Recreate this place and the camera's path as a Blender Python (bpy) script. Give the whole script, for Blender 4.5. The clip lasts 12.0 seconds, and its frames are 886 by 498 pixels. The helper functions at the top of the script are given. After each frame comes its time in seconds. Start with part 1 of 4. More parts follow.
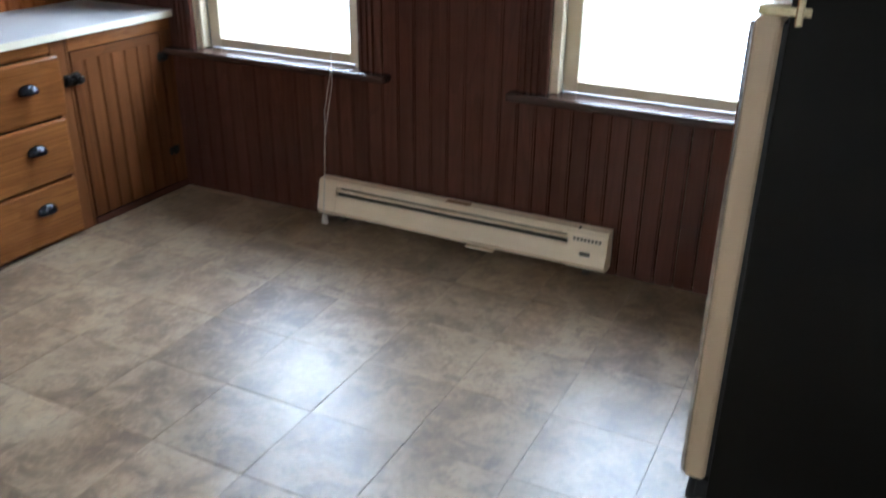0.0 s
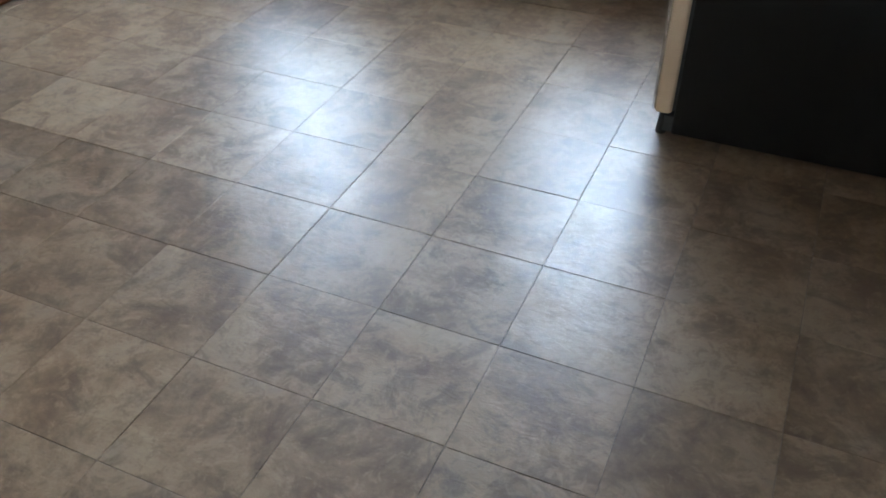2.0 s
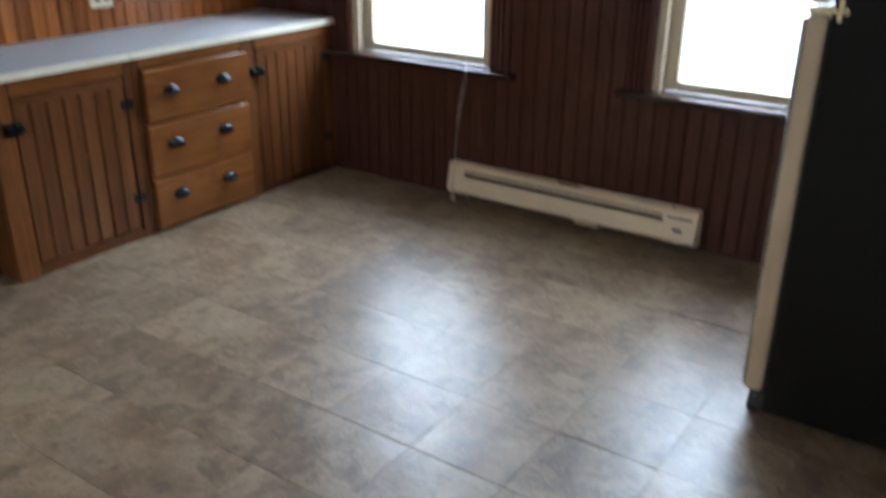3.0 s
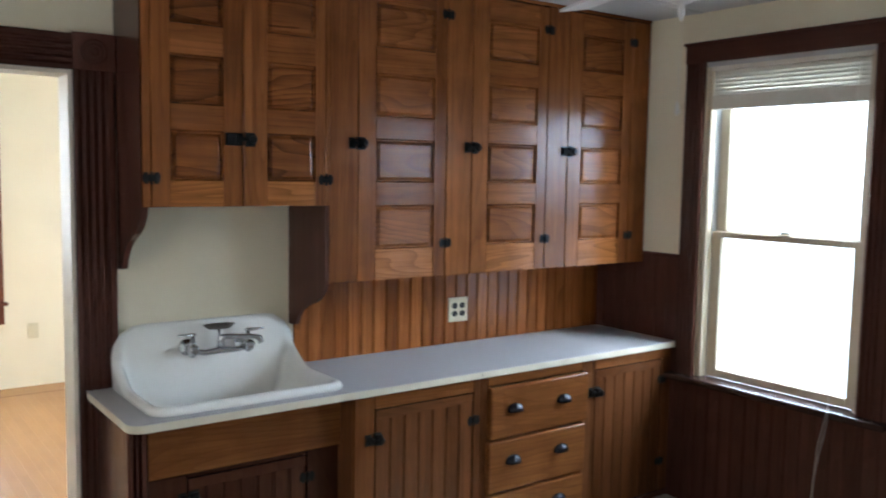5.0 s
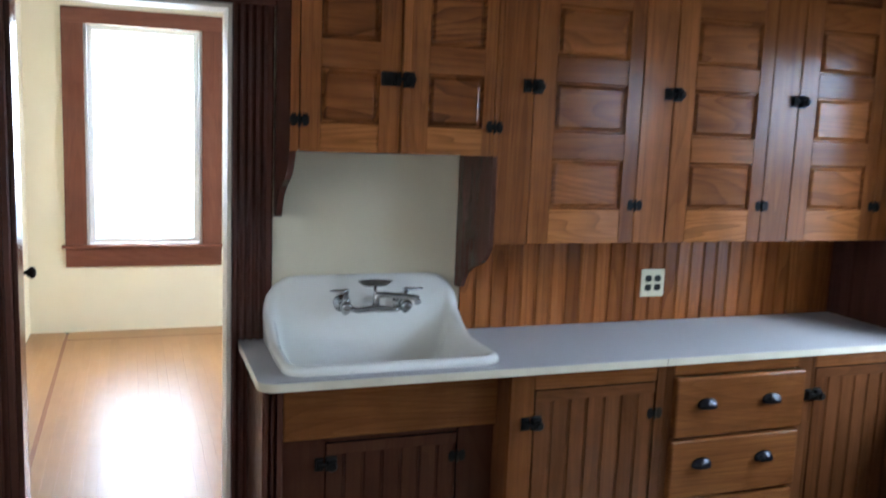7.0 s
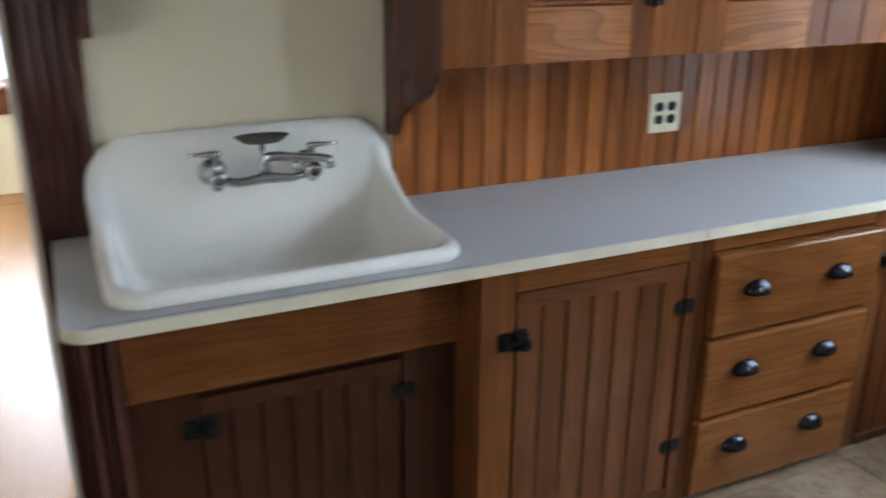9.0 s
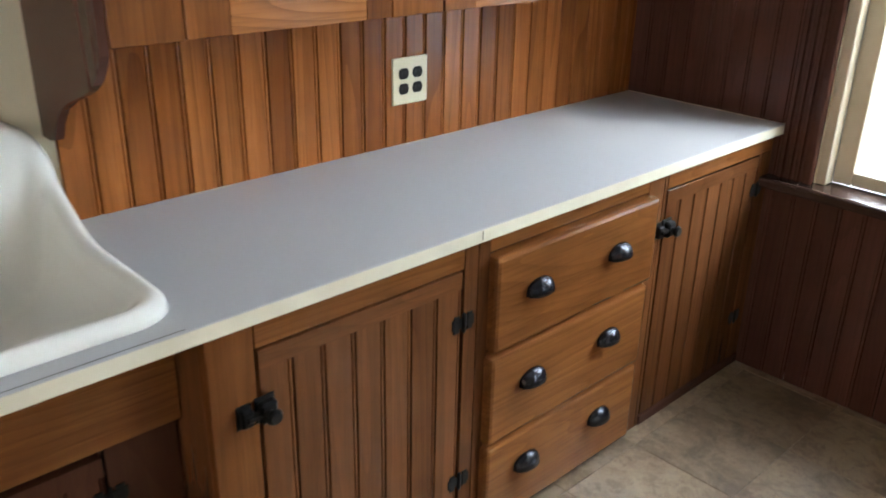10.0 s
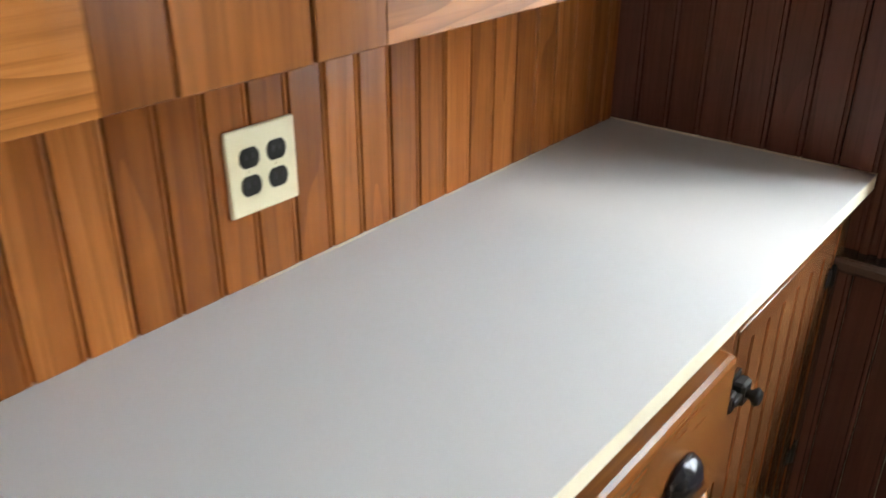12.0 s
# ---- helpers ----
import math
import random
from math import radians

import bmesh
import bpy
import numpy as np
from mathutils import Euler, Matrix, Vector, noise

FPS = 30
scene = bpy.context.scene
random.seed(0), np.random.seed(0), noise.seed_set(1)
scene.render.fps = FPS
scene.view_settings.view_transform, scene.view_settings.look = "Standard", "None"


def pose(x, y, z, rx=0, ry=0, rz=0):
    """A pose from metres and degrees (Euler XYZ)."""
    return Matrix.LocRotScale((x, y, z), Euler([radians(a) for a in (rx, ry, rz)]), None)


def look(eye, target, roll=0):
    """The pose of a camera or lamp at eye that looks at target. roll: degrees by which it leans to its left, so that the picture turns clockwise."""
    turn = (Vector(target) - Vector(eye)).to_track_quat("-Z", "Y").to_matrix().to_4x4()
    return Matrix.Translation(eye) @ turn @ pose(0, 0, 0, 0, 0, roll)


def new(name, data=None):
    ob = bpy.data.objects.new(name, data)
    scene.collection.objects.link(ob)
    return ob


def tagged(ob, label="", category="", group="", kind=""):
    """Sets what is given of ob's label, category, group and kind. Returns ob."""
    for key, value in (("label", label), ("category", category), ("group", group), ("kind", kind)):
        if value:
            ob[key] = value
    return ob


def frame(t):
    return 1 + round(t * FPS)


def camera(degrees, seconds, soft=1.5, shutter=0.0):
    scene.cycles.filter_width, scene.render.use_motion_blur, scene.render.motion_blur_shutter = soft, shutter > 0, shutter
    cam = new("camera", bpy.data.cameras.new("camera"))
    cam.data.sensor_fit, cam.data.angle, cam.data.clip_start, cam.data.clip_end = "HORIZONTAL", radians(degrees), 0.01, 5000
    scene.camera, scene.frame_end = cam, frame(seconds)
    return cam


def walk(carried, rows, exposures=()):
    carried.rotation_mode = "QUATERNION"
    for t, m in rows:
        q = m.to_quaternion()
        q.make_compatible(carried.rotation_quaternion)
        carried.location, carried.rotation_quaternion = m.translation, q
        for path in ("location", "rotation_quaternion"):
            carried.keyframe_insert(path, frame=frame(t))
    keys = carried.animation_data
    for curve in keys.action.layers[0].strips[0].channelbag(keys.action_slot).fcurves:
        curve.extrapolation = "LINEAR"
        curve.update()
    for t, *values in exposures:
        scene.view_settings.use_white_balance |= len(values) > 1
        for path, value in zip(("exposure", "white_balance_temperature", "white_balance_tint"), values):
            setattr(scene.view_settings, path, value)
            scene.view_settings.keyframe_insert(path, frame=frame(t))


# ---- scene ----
cam = camera(54.9, 12.0, soft=1.8, shutter=0.4)
PATH = [
    (0, (3.321, -2.865, 1.43), (2.507, -1.241, 0.593), 0.6),
    (0.5, (3.379, -3.052, 1.366), (2.53, -1.527, 0.39), -0.9),
    (1, (3.395, -3.177, 1.29), (2.613, -1.76, 0.115), -2.0),
    (1.5, (3.419, -3.359, 1.344), (2.718, -1.977, 0.081), -2.4),
    (2, (3.443, -3.435, 1.36), (2.807, -2.012, 0.106), -0.3),
    (2.5, (3.499, -3.45, 1.41), (2.791, -1.957, 0.284), 0.9),
    (3, (3.588, -3.442, 1.451), (2.554, -1.921, 0.666), 0.5),
    (3.5, (3.643, -3.488, 1.564), (2.405, -2.001, 1.058), 0.7),
    (3.7, (3.667, -3.472, 1.59), (2.37, -2.006, 1.181), 0.7),
    (5.3, (3.252, -3.519, 1.655), (1.592, -2.414, 1.495), 1.6),
    (5.5, (3.237, -3.492, 1.659), (1.541, -2.445, 1.499), 1.9),
    (6, (3.235, -3.34, 1.68), (1.448, -2.449, 1.567), 2.3),
    (6.5, (3.236, -3.164, 1.687), (1.393, -2.394, 1.576), 2.8),
    (7, (3.087, -3.086, 1.615), (1.23, -2.402, 1.328), 2.3),
    (7.2, (2.977, -3.083, 1.588), (1.12, -2.42, 1.252), 2.6),
    (8.8, (2.189, -2.723, 1.517), (0.423, -2.069, 0.842), 0.2),
    (9, (2.082, -2.682, 1.474), (0.373, -1.897, 0.792), 0.3),
    (9.5, (1.871, -2.589, 1.468), (0.389, -1.463, 0.737), 0.9),
    (10, (1.648, -2.415, 1.452), (0.317, -1.151, 0.658), 1.2),
    (10.5, (1.423, -2.187, 1.443), (0.11, -0.917, 0.628), 2.2),
    (11, (1.206, -2.033, 1.441), (-0.114, -0.769, 0.629), 1.5),
    (11.5, (1.017, -1.875, 1.418), (-0.218, -0.54, 0.586), 0.4),
    (12, (0.869, -1.664, 1.381), (-0.266, -0.269, 0.505), 0.2),
]
EXPOSURES = [
    (0, 0.20, 5600, 10), (0.5, 0.13, 5400, 10), (1.0, 0.02, 5500, 10), (2.0, -0.03, 5600, 10), (2.5, 0.0, 5650, 10),
    (3.0, -0.16, 5750, 10), (3.5, -0.16, 5950, 10), (5.5, -0.16, 5600, 10), (7.0, -0.18, 5400, 10), (9.0, -0.14, 5850, 10),
    (9.5, 0.16, 6200, 10), (10.0, 0.33, 6300, 10), (10.5, 0.40, 6450, 10), (11.0, 0.47, 6600, 10), (11.5, 0.52, 6550, 10),
    (12.0, 0.6, 6950, 10),
]
walk(cam, [(t, look(eye, target, roll)) for t, eye, target, roll in PATH], EXPOSURES)

# ---- world and large lights ----
world = bpy.data.worlds.new("sky")
scene.world = world
world.use_nodes = True
_wn = world.node_tree
_sky = _wn.nodes.new("ShaderNodeTexSky")
_sky.sky_type = "NISHITA"
_sky.sun_disc = False
_sky.sun_elevation, _sky.sun_rotation = radians(50), radians(20)
_wn.nodes["Background"].inputs[1].default_value = 0.15
_wn.links.new(_sky.outputs[0], _wn.nodes["Background"].inputs[0])
sun = new("sun", bpy.data.lights.new("sun", "SUN"))
sun.data.energy, sun.data.angle, sun.data.color = 1.5, radians(6), (1.0, 0.95, 0.88)
sun.matrix_world = look((0, 0, 20), (-4, -3.2, 13.9))


def window_light(name, at, target, width, height, watts, color):
    """The sky's light in a window's opening."""
    lamp = new(name, bpy.data.lights.new(name, "AREA"))
    lamp.data.shape, lamp.data.size, lamp.data.size_y = "RECTANGLE", width, height
    lamp.data.energy, lamp.data.color = watts, color
    lamp.matrix_world = look(at, target)
    return lamp


window_light("daylight", (-4.35, -2.96, 1.65), (-3.0, -2.96, 1.50), 2.2, 1.5, 135, (1.0, 0.97, 0.92))
window_light("daylight", (-1.98, 0.80, 1.80), (-1.98, -1.0, 1.60), 1.6, 1.4, 250, (1.0, 0.96, 0.90))


def backdrop(name, matrix, width, height, strength, color=(0.80, 0.91, 1.0)):
    """A plain overcast glare beyond a window."""
    m = bpy.data.materials.new("overcast glare")
    m.use_nodes = True
    t = m.node_tree
    t.nodes.remove(t.nodes["Principled BSDF"])
    e = t.nodes.new("ShaderNodeEmission")
    e.inputs[0].default_value, e.inputs[1].default_value = (*color, 1), strength
    t.links.new(e.outputs[0], t.nodes["Material Output"].inputs[0])
    me = bpy.data.meshes.new(name)
    w, h = width / 2, height / 2
    me.from_pydata([(-w, -h, 0), (w, -h, 0), (w, h, 0), (-w, h, 0)], [], [(0, 1, 2, 3)])
    me.materials.append(m)
    ob = new(name, me)
    ob.matrix_world = matrix
    return tagged(ob, "plain white overcast glare beyond the windows", "backdrop", kind="structure")


backdrop("backdrop", look((2.0, 3.2, 4.6), (2.0, 0, 4.6)), 14.0, 6.1, 22.0)
backdrop("backdrop", look((2.0, 3.2, -0.075), (2.0, 0, -0.075)), 14.0, 3.25, 4.5)
# Warm glow added behind the end wall's unseen window, as fill.
backdrop("backdrop", look((1.7, -7.0, 2.2), (1.7, 0, 2.2)), 8.0, 7.0, 7.0, (1.0, 0.93, 0.82))
backdrop("backdrop", look((-6.4, -2.96, 3.4), (0, -2.96, 3.4)), 8.0, 5.0, 14.0)
backdrop("backdrop", look((-6.4, -2.96, -0.4), (0, -2.96, -0.4)), 8.0, 2.6, 5.0)

# ---- materials ----


def nodes_of(name):
    m = bpy.data.materials.new(name)
    m.use_nodes = True
    t = m.node_tree
    return m, t, t.nodes["Principled BSDF"]


def add_node(t, kind, **values):
    n = t.nodes.new("ShaderNode" + kind)
    for key, value in values.items():
        n.inputs[key.replace("_", " ")].default_value = value
    return n


def ramp(t, source, stops):
    r = t.nodes.new("ShaderNodeValToRGB")
    e = r.color_ramp.elements
    while len(e) < len(stops):
        e.new(0.5)
    for k, (p, c) in zip(e, stops):
        k.position, k.color = p, (*c, 1)
    t.links.new(source, r.inputs[0])
    return r.outputs[0]


def mixed(t, factor, a, b, kind="MIX"):
    m = t.nodes.new("ShaderNodeMix")
    m.data_type, m.blend_type = "RGBA", kind
    for i, v in ((0, factor), (6, a), (7, b)):
        if hasattr(v, "is_linked"):
            t.links.new(v, m.inputs[i])
        else:
            m.inputs[i].default_value = v if i == 0 else (*v, 1)
    return m.outputs[2]


def place(t, scale, shuffle=True):
    """Object coordinates, shifted from piece to piece."""
    tc = t.nodes.new("ShaderNodeTexCoord")
    out = tc.outputs["Object"]
    if shuffle:
        info = t.nodes.new("ShaderNodeObjectInfo")
        s = t.nodes.new("ShaderNodeVectorMath")
        s.operation = "SCALE"
        s.inputs[0].default_value = (13.1, 7.7, 9.3)
        t.links.new(info.outputs["Random"], s.inputs["Scale"])
        a = t.nodes.new("ShaderNodeVectorMath")
        a.operation = "ADD"
        t.links.new(out, a.inputs[0])
        t.links.new(s.outputs[0], a.inputs[1])
        out = a.outputs[0]
    mp = t.nodes.new("ShaderNodeMapping")
    mp.inputs["Scale"].default_value = scale
    t.links.new(out, mp.inputs[0])
    return mp.outputs[0]


def noise_of(t, vector, scale, detail=3.0, distortion=0.0, rough=0.5):
    n = add_node(t, "TexNoise", Scale=scale, Detail=detail, Distortion=distortion, Roughness=rough)
    t.links.new(vector, n.inputs["Vector"])
    return n.outputs["Fac"]


def bump_of(t, bsdf, height, strength, distance=0.002):
    b = add_node(t, "Bump", Strength=strength, Distance=distance)
    t.links.new(height, b.inputs["Height"])
    t.links.new(b.outputs[0], bsdf.inputs["Normal"])


def maths(t, kind, a, b=0.0):
    m = t.nodes.new("ShaderNodeMath")
    m.operation = kind
    for i, v in ((0, a), (1, b)):
        if hasattr(v, "is_linked"):
            t.links.new(v, m.inputs[i])
        else:
            m.inputs[i].default_value = v
    return m.outputs[0]


def wood(name, axis, light, middle, dark, rough=0.22, spread=0.5, rings=30.0, figure=0.28, stretch_to=0.10, spec=0.20):
    """Varnished softwood with its grain along one axis. figure: how strongly the year rings show."""
    m, t, b = nodes_of(name)
    stretch = [1.0, 1.0, 1.0]
    stretch["xyz".index(axis)] = stretch_to
    base = noise_of(t, place(t, stretch), 3.4, 2.5, 0.3, 0.42)
    wave = maths(t, "FRACT", maths(t, "MULTIPLY", base, rings))
    wave = maths(t, "POWER", wave, 2.4)
    stretch["xyz".index(axis)] = 0.03
    v2 = place(t, stretch)
    pores = noise_of(t, v2, 190.0, 3.0, 0.0, 0.6)
    streak = noise_of(t, v2, 24.0, 5.0, 0.0, 0.62)
    color = mixed(t, ramp(t, streak, ((0.36, (0, 0, 0)), (0.64, (1, 1, 1)))), light, middle)
    color = mixed(t, maths(t, "MULTIPLY", wave, figure * 1.1), color, dark)
    color = mixed(t, ramp(t, pores, ((0.50, (0, 0, 0)), (0.74, (0.45, 0.45, 0.45)))), color, dark)
    big = noise_of(t, place(t, (1, 1, 1)), 3.0, 5.0, 0.4, 0.58)
    color = mixed(t, ramp(t, big, ((0.42, (0, 0, 0)), (0.80, (0.55, 0.55, 0.55)))), color, dark)
    info = t.nodes.new("ShaderNodeObjectInfo")
    shift = ramp(t, info.outputs["Random"], ((0.0, (1 - spread * 0.5, 1 - spread * 0.55, 1 - spread * 0.6)), (1.0, (1.0 + spread * 0.3, 1.0 + spread * 0.36, 1.0 + spread * 0.36))))
    color = mixed(t, 1.0, color, shift, "MULTIPLY")
    t.links.new(color, b.inputs["Base Color"])
    gloss = maths(t, "MULTIPLY_ADD", noise_of(t, place(t, (1, 1, 1)), 7.0, 1.0), 0.08)
    gloss.node.inputs[2].default_value = rough - 0.06
    t.links.new(gloss, b.inputs["Roughness"])
    b.inputs["Specular IOR Level"].default_value = spec
    bump_of(t, b, maths(t, "ADD", pores, maths(t, "MULTIPLY", streak, 1.5)), 0.06, 0.0005)
    return m


def surface(name, light, dark, rough=0.5, scale=6.0, fine=120.0, relief=0.1, metal=0.0, shuffle=False, stops=(0.35, 0.7), spec=0.5):
    """A painted, moulded or metal surface, slightly uneven at two scales."""
    m, t, b = nodes_of(name)
    v = place(t, (1, 1, 1), shuffle)
    big, small = noise_of(t, v, scale, 4.0), noise_of(t, v, fine, 3.0)
    c = ramp(t, big, ((stops[0], light), (stops[1], dark)))
    c = mixed(t, maths(t, "MULTIPLY", small, 0.25), c, dark)
    t.links.new(c, b.inputs["Base Color"])
    t.links.new(ramp(t, big, ((0.3, (rough - 0.06,) * 3), (0.7, (rough + 0.08,) * 3))), b.inputs["Roughness"])
    b.inputs["Metallic"].default_value = metal
    b.inputs["Specular IOR Level"].default_value = spec
    if relief:
        bump_of(t, b, small, relief, 0.001)
    return m


# First set: cabinet pine lightened, with the counter's bounced light put in the colour.
RAIL_LIT = ((0.42, 0.160, 0.043), (0.33, 0.119, 0.030), (0.13, 0.040, 0.010))
CABINET = ((0.290, 0.101, 0.028), (0.210, 0.069, 0.018), (0.062, 0.018, 0.006))
BROWN = ((0.128, 0.047, 0.017), (0.096, 0.034, 0.012), (0.044, 0.015, 0.006))
DARK = ((0.095, 0.037, 0.026), (0.076, 0.029, 0.020), (0.044, 0.017, 0.012))
RED = ((0.190, 0.074, 0.046), (0.155, 0.058, 0.036), (0.09, 0.032, 0.020))
BOARD = ((0.385, 0.133, 0.034), (0.285, 0.088, 0.021), (0.110, 0.030, 0.008))
DRAWER = ((0.208, 0.078, 0.022), (0.152, 0.054, 0.016), (0.062, 0.018, 0.005))
POST = ((0.155, 0.055, 0.016), (0.115, 0.039, 0.011), (0.055, 0.016, 0.005))
wood_up = wood("warm varnished pine upright", "z", *CABINET, stretch_to=0.06)
wood_flat = wood("warm varnished pine lying", "y", *CABINET)
wood_board = wood("orange varnished pine board", "z", *BOARD, spread=0.62, figure=0.42, stretch_to=0.05, rings=22.0)
wood_drawer = wood("worn varnished pine lying", "y", *DRAWER)
wood_post = wood("worn varnished pine upright", "z", *POST)
wood_figured = wood("figured varnished pine panel", "y", *CABINET, rings=22.0, figure=0.42, stretch_to=0.18)
wood_bold = wood("boldly figured dark pine panel", "y", (0.250, 0.084, 0.023), (0.175, 0.056, 0.015), (0.040, 0.011, 0.004), rings=20.0, figure=0.62, stretch_to=0.18)
wood_rail_lit = wood("varnished pine rail lightened for counter bounce", "y", *RAIL_LIT, rings=36.0, figure=0.55, spread=0.3, stretch_to=0.12)
wood_brown = wood("brown varnished pine upright", "z", *BROWN, stretch_to=0.06)
wood_brown_flat = wood("brown varnished pine lying", "y", *BROWN)
wood_dark = wood("dark stained wood upright", "z", *DARK, rough=0.21, spread=0.2)
wood_dark_x = wood("dark stained wood along x", "x", *DARK, rough=0.21, spread=0.2)
wood_dark_y = wood("dark stained wood along y", "y", *DARK, rough=0.21, spread=0.2)
wood_stool = wood("worn dark brown window stool", "x", (0.046, 0.024, 0.018), (0.036, 0.018, 0.014), (0.020, 0.010, 0.008), rough=0.26, spread=0.2, spec=0.5)
wood_red = wood("red brown stained wood upright", "z", *RED, spread=0.2)
wood_red_y = wood("red brown stained wood along y", "y", *RED, spread=0.2)
oak = wood("honey oak strip floor", "x", (0.36, 0.183, 0.062), (0.33, 0.163, 0.054), (0.27, 0.128, 0.040), rough=0.38, spread=0.12, figure=0.2, spec=0.4)
oak_y = wood("honey oak strip floor across", "y", (0.36, 0.183, 0.062), (0.33, 0.163, 0.054), (0.27, 0.128, 0.040), rough=0.38, spread=0.12, figure=0.2, spec=0.4)
oak_dark = wood("walnut inlay strip", "x", (0.26, 0.10, 0.045), (0.22, 0.08, 0.036), (0.14, 0.05, 0.02), rough=0.40, spread=0.1)
# Sink stand's door and stiles: a darker brown than the other base fronts.
wood_sink = wood("darker brown wood", "z", (0.064, 0.023, 0.012), (0.052, 0.018, 0.010), (0.03, 0.010, 0.006), spread=0.3)
plaster = surface("cream painted plaster", (0.80, 0.735, 0.555), (0.75, 0.68, 0.50), 0.62, 2.2, 90.0, 0.12)
# For the unseen walls: whiter than the cream plaster, to bounce more light.
bounce_wall = surface("plaster whitened for bounce light", (0.86, 0.85, 0.82), (0.82, 0.81, 0.77), 0.6, 2.2, 90.0, 0.12)
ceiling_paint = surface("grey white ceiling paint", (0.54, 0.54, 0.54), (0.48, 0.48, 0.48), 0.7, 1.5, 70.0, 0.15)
laminate = surface("grey laminate", (0.455, 0.452, 0.455), (0.44, 0.436, 0.438), 0.5, 0.6, 300.0, 0.02, spec=0.35)
laminate_edge = surface("cream laminate edge", (0.66, 0.61, 0.47), (0.58, 0.52, 0.39), 0.44, 9.0, 160.0, 0.05)
enamel = surface("white sink enamel", (0.86, 0.85, 0.81), (0.80, 0.78, 0.71), 0.16, 3.0, 60.0, 0.0)
chrome = surface("worn chrome", (0.72, 0.72, 0.73), (0.48, 0.48, 0.49), 0.14, 40.0, 200.0, 0.0, metal=1.0)
iron = surface("black iron hardware", (0.006, 0.006, 0.006), (0.012, 0.011, 0.010), 0.48, 60.0, 200.0, 0.15, spec=0.07)
pull_metal = surface("black lacquered pull", (0.014, 0.014, 0.017), (0.028, 0.028, 0.033), 0.17, 60.0, 200.0, 0.05, metal=0.6)
heater_paint = surface("beige heater enamel", (0.84, 0.72, 0.54), (0.76, 0.64, 0.46), 0.42, 7.0, 120.0, 0.05)
heater_grime = surface("grimy grey heater fins", (0.20, 0.185, 0.15), (0.10, 0.09, 0.07), 0.5, 30.0, 120.0, 0.1, metal=0.4)
black_steel = surface("black pebbled refrigerator steel", (0.005, 0.0045, 0.004), (0.008, 0.007, 0.0055), 0.5, 8.0, 420.0, 0.5, spec=0.18)
fridge_cream = surface("almond refrigerator enamel", (0.60, 0.46, 0.31), (0.54, 0.41, 0.27), 0.42, 5.0, 300.0, 0.06)
brass = surface("pale brass bracket", (0.80, 0.68, 0.42), (0.62, 0.50, 0.28), 0.17, 50.0, 200.0, 0.0, metal=1.0)
rubber = surface("black rubber", (0.02, 0.02, 0.02), (0.03, 0.03, 0.03), 0.7)
sash_paint = surface("tan painted sash", (0.60, 0.515, 0.375), (0.52, 0.43, 0.30), 0.45, 8.0, 150.0, 0.08)
jamb_paint = surface("white vinyl window liner", (0.50, 0.51, 0.52), (0.42, 0.42, 0.43), 0.4, 8.0, 150.0, 0.03)
door_jamb_paint = surface("cream door jamb paint", (0.78, 0.74, 0.64), (0.70, 0.65, 0.54), 0.40, 3.0, 120.0, 0.05)
blind_plastic = surface("off white blind slats", (0.74, 0.72, 0.64), (0.66, 0.63, 0.54), 0.4, 12.0, 200.0, 0.02)
ivory = surface("ivory plastic", (0.68, 0.62, 0.43), (0.60, 0.54, 0.35), 0.42, 12.0, 200.0, 0.02)
socket_brown = surface("black brown socket", (0.010, 0.009, 0.008), (0.016, 0.014, 0.012), 0.55, spec=0.2)
bare_wood = surface("pale bare chipped wood", (0.42, 0.29, 0.16), (0.24, 0.13, 0.06), 0.6, 40.0, 200.0, 0.1)
fan_white = surface("white fan blade", (0.74, 0.74, 0.72), (0.66, 0.66, 0.64), 0.38, 4.0, 150.0, 0.02)
cord_white = surface("white cord", (0.72, 0.69, 0.62), (0.6, 0.57, 0.5), 0.6)
soap_dark = surface("dark slotted soap dish", (0.10, 0.09, 0.08), (0.20, 0.18, 0.16), 0.42, 60.0, 200.0, 0.1, metal=0.8)
# Whitened so that the far window's glare seems to swallow its sash.
far_sash_paint = surface("sash paint whitened for glare", (0.84, 0.83, 0.80), (0.78, 0.77, 0.73), 0.5, 3.0, 250.0, 0.05)
grout = surface("dark vinyl seam", (0.11, 0.085, 0.065), (0.07, 0.056, 0.044), 0.6, 12.0)


def glass_material():
    m, t, b = nodes_of("window glass")
    b.inputs["Base Color"].default_value = (0.97, 0.985, 0.98, 1)
    b.inputs["Roughness"].default_value = 0.01
    b.inputs["Transmission Weight"].default_value = 1.0
    b.inputs["IOR"].default_value = 1.45
    return m


glass = glass_material()


